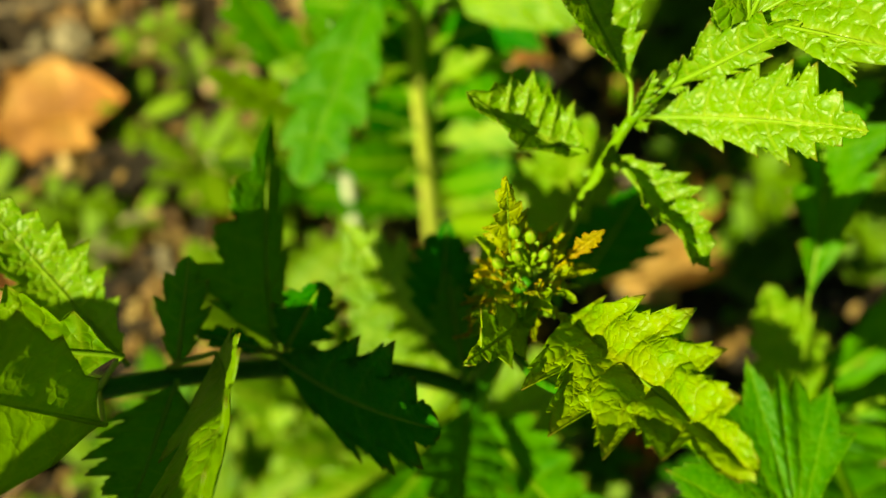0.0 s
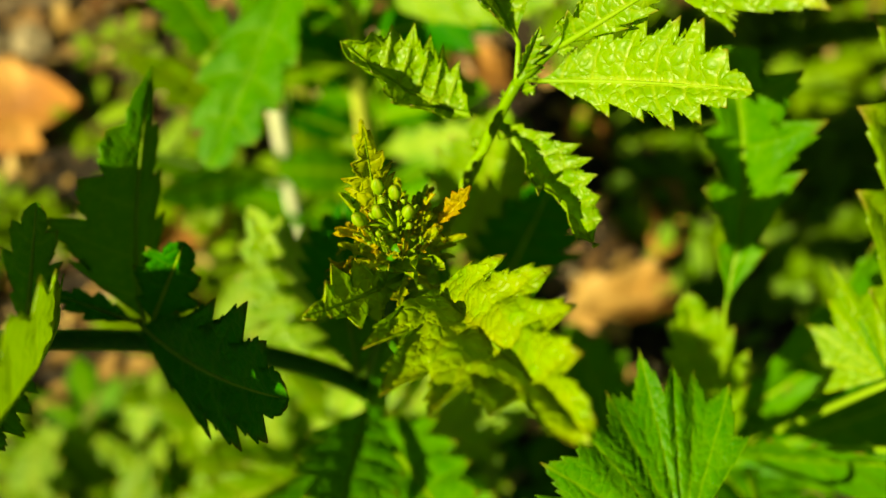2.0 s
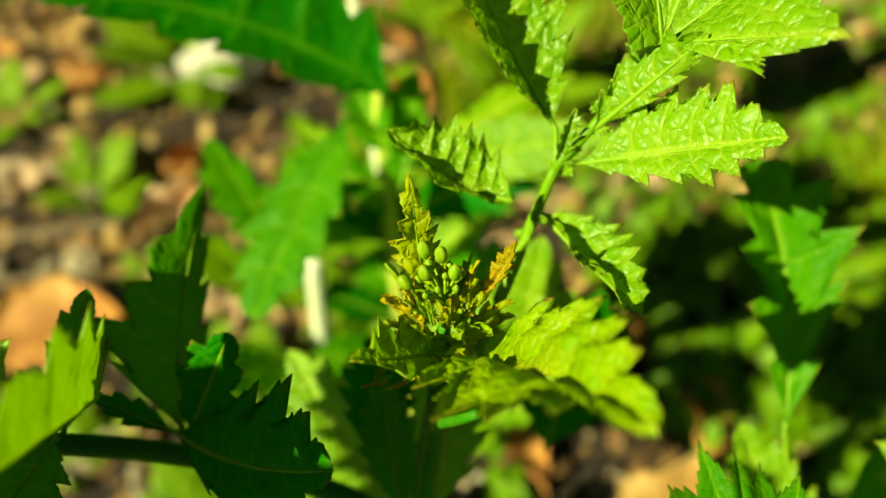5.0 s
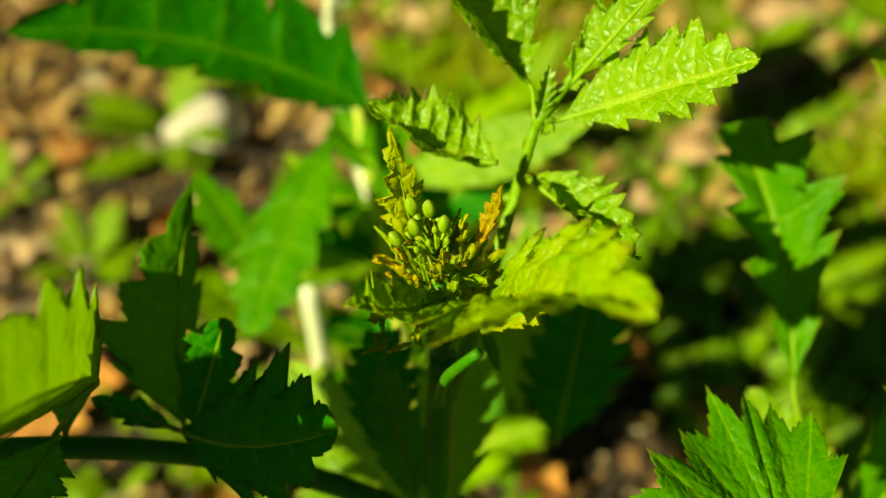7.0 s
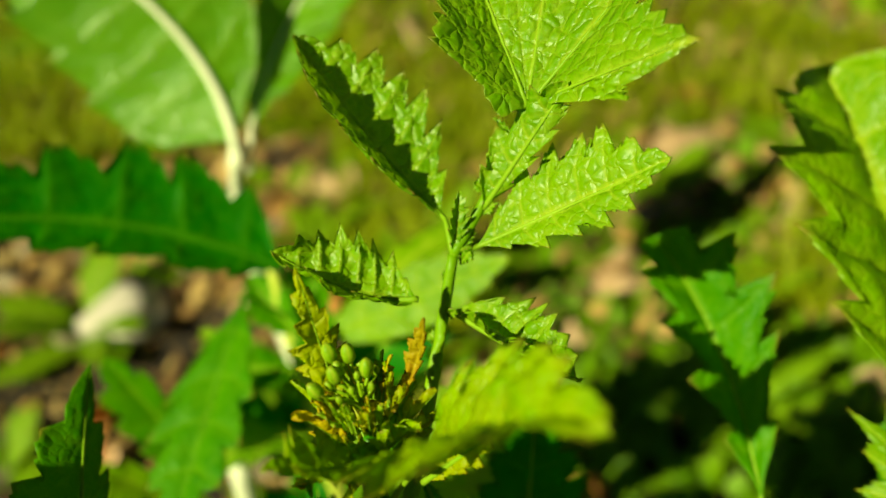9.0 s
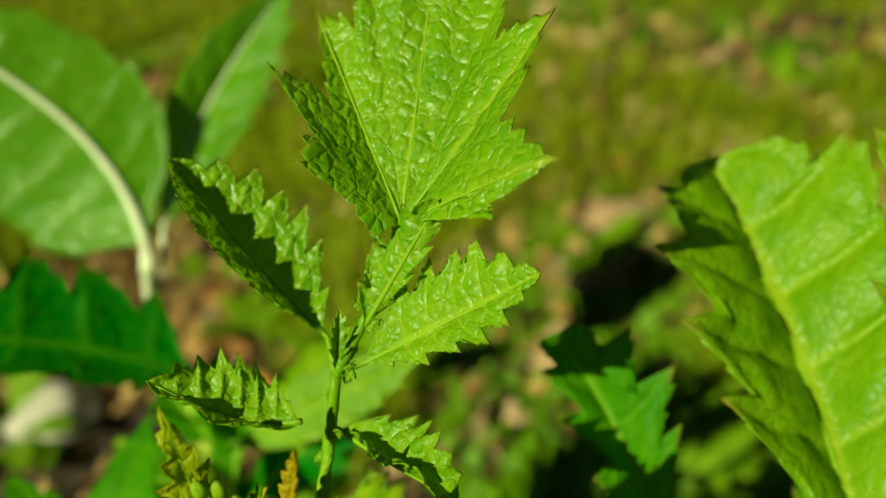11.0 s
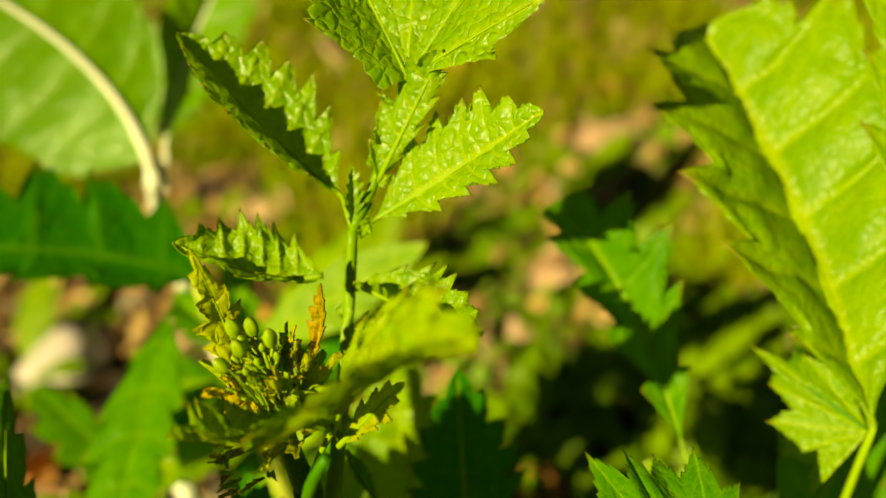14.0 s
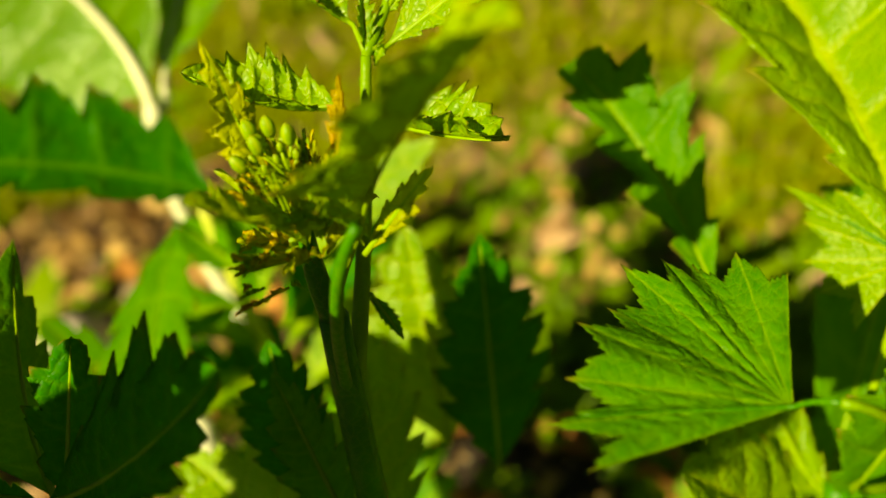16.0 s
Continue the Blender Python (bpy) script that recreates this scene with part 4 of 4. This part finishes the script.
# crumbs of soil and grit, too many to count
gv, gf = [], []
for k in range(7000):
    y = -0.1 + 1.6 * rl.random() ** 1.4
    x = rl.uniform(-0.55 - 0.25 * y, 0.4 + 0.3 * y)
    r = 0.0012 + 0.0045 * rl.random() ** 3
    c = on_ground(x, y, r * 0.3)
    i = len(gv)
    a = rl.uniform(0, 1.57)
    for dx, dy, dz in ((1, 0, 0), (0, 1, 0), (-1, 0, 0), (0, -1, 0), (0, 0, 0.8), (0, 0, -0.8)):
        s = r * rl.uniform(0.7, 1.3)
        gv.append((c.x + s * (dx * math.cos(a) - dy * math.sin(a)), c.y + s * (dx * math.sin(a) + dy * math.cos(a)), c.z + s * dz))
    gf += [(i + p, i + (p + 1) % 4, i + 4) for p in range(4)] + [(i + (p + 1) % 4, i + p, i + 5) for p in range(4)]
grit = bpy.data.meshes.new("grit")
grit.from_pydata(gv, [], gf)


def grit_material():
    m, nt, p, out = nodes_of("grit")
    g = nt.nodes.new("ShaderNodeNewGeometry")
    nt.links.new(ramp(nt, g.outputs["Random Per Island"], [(0.0, (0.03, 0.018, 0.008)), (0.6, (0.11, 0.072, 0.034)), (0.9, (0.32, 0.25, 0.15)), (1.0, (0.54, 0.46, 0.33))]), p.inputs["Base Color"])
    p.inputs["Roughness"].default_value = 0.85
    return m


grit.materials.append(grit_material())
tagged(new("grit", grit), "brown soil crumbs and fine pale grit", "grit", kind="stuff")


# ---- weeds ----
def weed(at, leaves, size, seed, material, lift=0.35):
    q = random.Random(seed)
    w = thing("weed", at, "low leafy green weed growing from the soil", "weed", "weeds between the plants")
    for k in range(leaves):
        a = radians(360 * k * 0.382 + q.uniform(-15, 15))
        l = size * q.uniform(0.6, 1.1)
        out = Vector((math.cos(a), math.sin(a), 0))
        b = Vector(at) + out * 0.004 + Vector((0, 0, 0.002 + 0.05 * size * k))
        t = b + out * l + Vector((0, 0, l * q.uniform(lift * 0.4, lift * 1.6)))
        easy_leaf(w, b, t, l * q.uniform(0.38, 0.6), (0, 0, 1) if lift < 0.9 else (-0.5 * out.x, -0.5 * out.y, 1), material, 10.0, seed=seed * 50 + k, teeth=q.choice((4, 5, 6)), depth=0.3, blunt=1.3,
                  rows=20, cols=3, bend=0.06, rib_r=0.0006, quilt=0.08)
    return w


kinds = [weed(on_ground(-0.06, 0.05), 9, 0.06, 7, LEAF, 0.5), weed(on_ground(-0.10, 0.10), 8, 0.05, 8, LEAF, 0.5), weed(on_ground(0.33, 0.42), 9, 0.07, 1, WEED), weed(on_ground(0.40, 0.55), 8, 0.055, 2, WEED, 0.6), weed(on_ground(-0.33, 0.62), 7, 0.045, 3, LEAF),
         weed(on_ground(0.12, 0.62), 10, 0.08, 4, WEED, 0.8), weed(on_ground(0.5, 0.4), 9, 0.065, 5, OLD, 0.5), weed(on_ground(0.0, 0.5), 12, 0.05, 6, WEED, 1.0)]
rw = random.Random(77)
for x, y, k, s in ((-0.03, 0.06, 0, 1.5), (0.02, 0.03, 1, 1.7), (-0.07, 0.10, 1, 1.4), (0.03, 0.13, 0, 1.6), (-0.03, 0.16, 2, 1.4), (0.09, 0.05, 0, 1.5), (-0.12, 0.04, 2, 1.6), (-0.16, 0.12, 1, 1.0),
                   (0.00, 0.00, 2, 1.8), (-0.20, 0.28, 2, 0.7), (-0.09, 0.30, 2, 0.8), (-0.13, 0.42, 1, 0.7), (-0.05, 0.24, 0, 0.9), (0.00, 0.11, 0, 2.0), (-0.08, 0.02, 1, 1.8), (0.06, -0.02, 0, 1.8)):
    for dx, dy in ((0.0, 0.0), (0.035, 0.02), (-0.025, 0.035)):
        o = copy_thing(kinds[k], Matrix.Translation(on_ground(x + dx, y + dy, -0.002)) @ Euler((0, 0, rw.uniform(0, 6.28))).to_matrix().to_4x4())
        q = s * rw.uniform(0.5, 0.85)
        o.scale = (q, q, q * 1.3)
for k in range(22):
    x, y = rw.uniform(0.16, 0.62), rw.uniform(0.52, 0.95)
    s = rw.uniform(0.5, 0.9)
    o = copy_thing(rw.choice(kinds), Matrix.Translation(on_ground(x, y, -0.002)) @ Euler((0, 0, rw.uniform(0, 6.28))).to_matrix().to_4x4())
    o.scale = (s, s, s * 0.5)
placed = 0
while placed < 260:
    y = -0.05 + 2.6 * rw.random() ** 0.9
    x = rw.uniform(-0.5 - 0.4 * y, 0.55 + 0.65 * y)
    bare = -0.5 < x < -0.02 and 0.2 < y < 0.75
    if (x - 0.23) ** 2 + (y - 0.275) ** 2 < 0.0049 or bare and rw.random() < 0.66:
        continue
    s = rw.uniform(0.5, 1.1)
    o = copy_thing(rw.choice(kinds), Matrix.Translation(on_ground(x, y, -0.002)) @ Euler((0, 0, rw.uniform(0, 6.28))).to_matrix().to_4x4())
    o.scale = (s, s, s * 0.5)
    placed += 1

# short grass, too much to count
gv, gf = [], []
for k in range(56000):
    y = 0.5 + 2.6 * rw.random()
    x = rw.uniform(-0.1 - 0.25 * y, 0.25 + 0.65 * y)
    if noise.noise(Vector((x * 2.2, y * 2.2, 9))) < -0.22 or (x < 0.06 and y < 1.0):
        continue
    h = rw.uniform(0.02, 0.085)
    a = rw.uniform(0, 6.28)
    lean = rw.uniform(0.1, 0.9) * h
    wd = rw.uniform(0.0014, 0.0032)
    c = on_ground(x, y, -0.003)
    dx, dy = math.cos(a), math.sin(a)
    i = len(gv)
    for f, ww in ((0, 1.0), (0.5, 0.8), (1.0, 0.12)):
        px, py, pz = c.x + dx * lean * f * f, c.y + dy * lean * f * f, c.z + h * f * (1 - 0.25 * f)
        gv += [(px - dy * wd * ww, py + dx * wd * ww, pz), (px + dx * wd * 0.4, py + dy * wd * 0.4, pz + wd * 0.3), (px + dy * wd * ww, py - dx * wd * ww, pz)]
    for r0 in (0, 3):
        for q in ((0, 1), (1, 2), (2, 0)):
            gf.append((i + r0 + q[0], i + r0 + q[1], i + r0 + 3 + q[1], i + r0 + 3 + q[0]))
grass = bpy.data.meshes.new("grass")
grass.from_pydata(gv, [], gf)
grass.materials.append(GRASS)
tagged(new("grass", grass), "short yellow-green grass and moss between fallen leaves", "grass", kind="stuff")

# small round leaflets of creeping weeds, too many to count
gv, gf = [], []
for k in range(21000):
    y = 0.25 + 2.6 * rw.random() ** 1.1
    x = rw.uniform(-0.1 - 0.35 * y, 0.3 + 0.75 * y)
    if noise.noise(Vector((x * 3.1, y * 3.1, 21))) < ((-0.40 if x > 0.1 else -0.12) if y < 0.9 else 0.05) or (x < 0.06 and y < 1.0):
        continue
    c = on_ground(x, y, rw.uniform(0.004, 0.020))
    r = rw.uniform(0.004, 0.011)
    n = Vector((rw.uniform(-0.8, 0.3), rw.uniform(-0.8, 0.3), 1)).normalized()
    u = n.orthogonal().normalized()
    v = n.cross(u)
    i = len(gv)
    gv.append(c - n * r * 0.25)
    for q in range(7):
        a = 6.2832 * q / 7
        gv.append(c + (u * math.cos(a) * (1.25 if q == 0 else 1.0) + v * math.sin(a)) * r)
    gv.append(c - n * (0.03 + c.z * 0.3))
    gf += [(i, i + 1 + q, i + 1 + (q + 1) % 7) for q in range(7)]
clover = bpy.data.meshes.new("creeping_weed")
clover.from_pydata(gv, [], gf)
for f in clover.polygons:
    f.use_smooth = True
clover.materials.append(WEED)
tagged(new("creeping_weed", clover), "low creeping weed with small round bright leaves", "weed", kind="stuff")

# crumbled leaf litter, too much to count
gv, gf = [], []
for k in range(14000):
    y = 0.0 + 2.4 * rw.random() ** 0.85 if k < 12000 else rw.uniform(0.5, 1.7)
    x = rw.uniform(-0.55, 0.05) if rw.random() < 0.33 and k < 12000 else rw.uniform(-0.2 - 0.3 * y, 0.4 + 0.6 * y) if k < 12000 else rw.uniform(0.1, 0.3 + 0.55 * y)
    r = (0.004 + 0.016 * rw.random() ** 2) * (1.0 if y < 0.7 else 1.5)
    c = on_ground(x, y, r * 0.25 if k < 12000 else rw.uniform(0.005, 0.03))
    n = Vector((rw.uniform(-0.8, 0.8), rw.uniform(-0.8, 0.8), 1)).normalized()
    u = n.orthogonal().normalized()
    v = n.cross(u)
    i = len(gv)
    st = rw.uniform(0.3, 0.9)
    a0 = rw.uniform(0, 6)
    for lay in (0, 1):
        for q in range(6):
            a = a0 + 6.2832 * q / 6
            gv.append(c + (u * math.cos(a) + v * math.sin(a) * st) * r * (0.75 + 0.25 * math.sin(q * 2.3 + k)) + n * (r * 0.25 * math.sin(a * 2) - lay * 0.0008))
    gf += [tuple(i + q for q in range(6)), tuple(i + 11 - q for q in range(6))] + [(i + q, i + 6 + q, i + 6 + (q + 1) % 6, i + (q + 1) % 6) for q in range(6)]
crumbs = bpy.data.meshes.new("leaf_litter")
crumbs.from_pydata(gv, [], gf)


def litter_material():
    m, nt, p, out = nodes_of("leaf litter")
    g = nt.nodes.new("ShaderNodeNewGeometry")
    col = ramp(nt, g.outputs["Random Per Island"], [(0.0, (0.05, 0.025, 0.008)), (0.4, (0.24, 0.13, 0.04)), (0.7, (0.46, 0.28, 0.07)), (1.0, (0.64, 0.47, 0.18))])
    col = mix(nt, ramp(nt, noise_tex(nt, 260.0), [(0.4, (0, 0, 0)), (0.7, (0.6, 0.6, 0.6))]), col, (0.10, 0.05, 0.025))
    nt.links.new(col, p.inputs["Base Color"])
    p.inputs["Roughness"].default_value = 0.75
    nt.links.new(bump(nt, noise_tex(nt, 300.0), 0.6, 0.002), p.inputs["Normal"])
    return m


crumbs.materials.append(litter_material())
tagged(new("leaf_litter", crumbs), "crumbled brown and tan leaf litter on soil", "leaf litter", kind="stuff")

# tall thin grass stalks
for k in range(12):
    x, y = rw.uniform(0.55, 1.05), rw.uniform(0.9, 1.4)
    h = rw.uniform(0.3, 0.55)
    st = thing("grass_stalk", on_ground(x, y), "thin upright yellowish-green grass stalk", "grass", "grass stalks")
    lx, ly = rw.uniform(-0.06, 0.06), rw.uniform(-0.05, 0.05)
    stalk("blade", [on_ground(x, y, -0.005), on_ground(x, y, h * 0.5), on_ground(x, y, h) + Vector((lx, ly, 0))], 0.0035, 0.0008, GRASS, st, 12, 6, ridges=0.0)
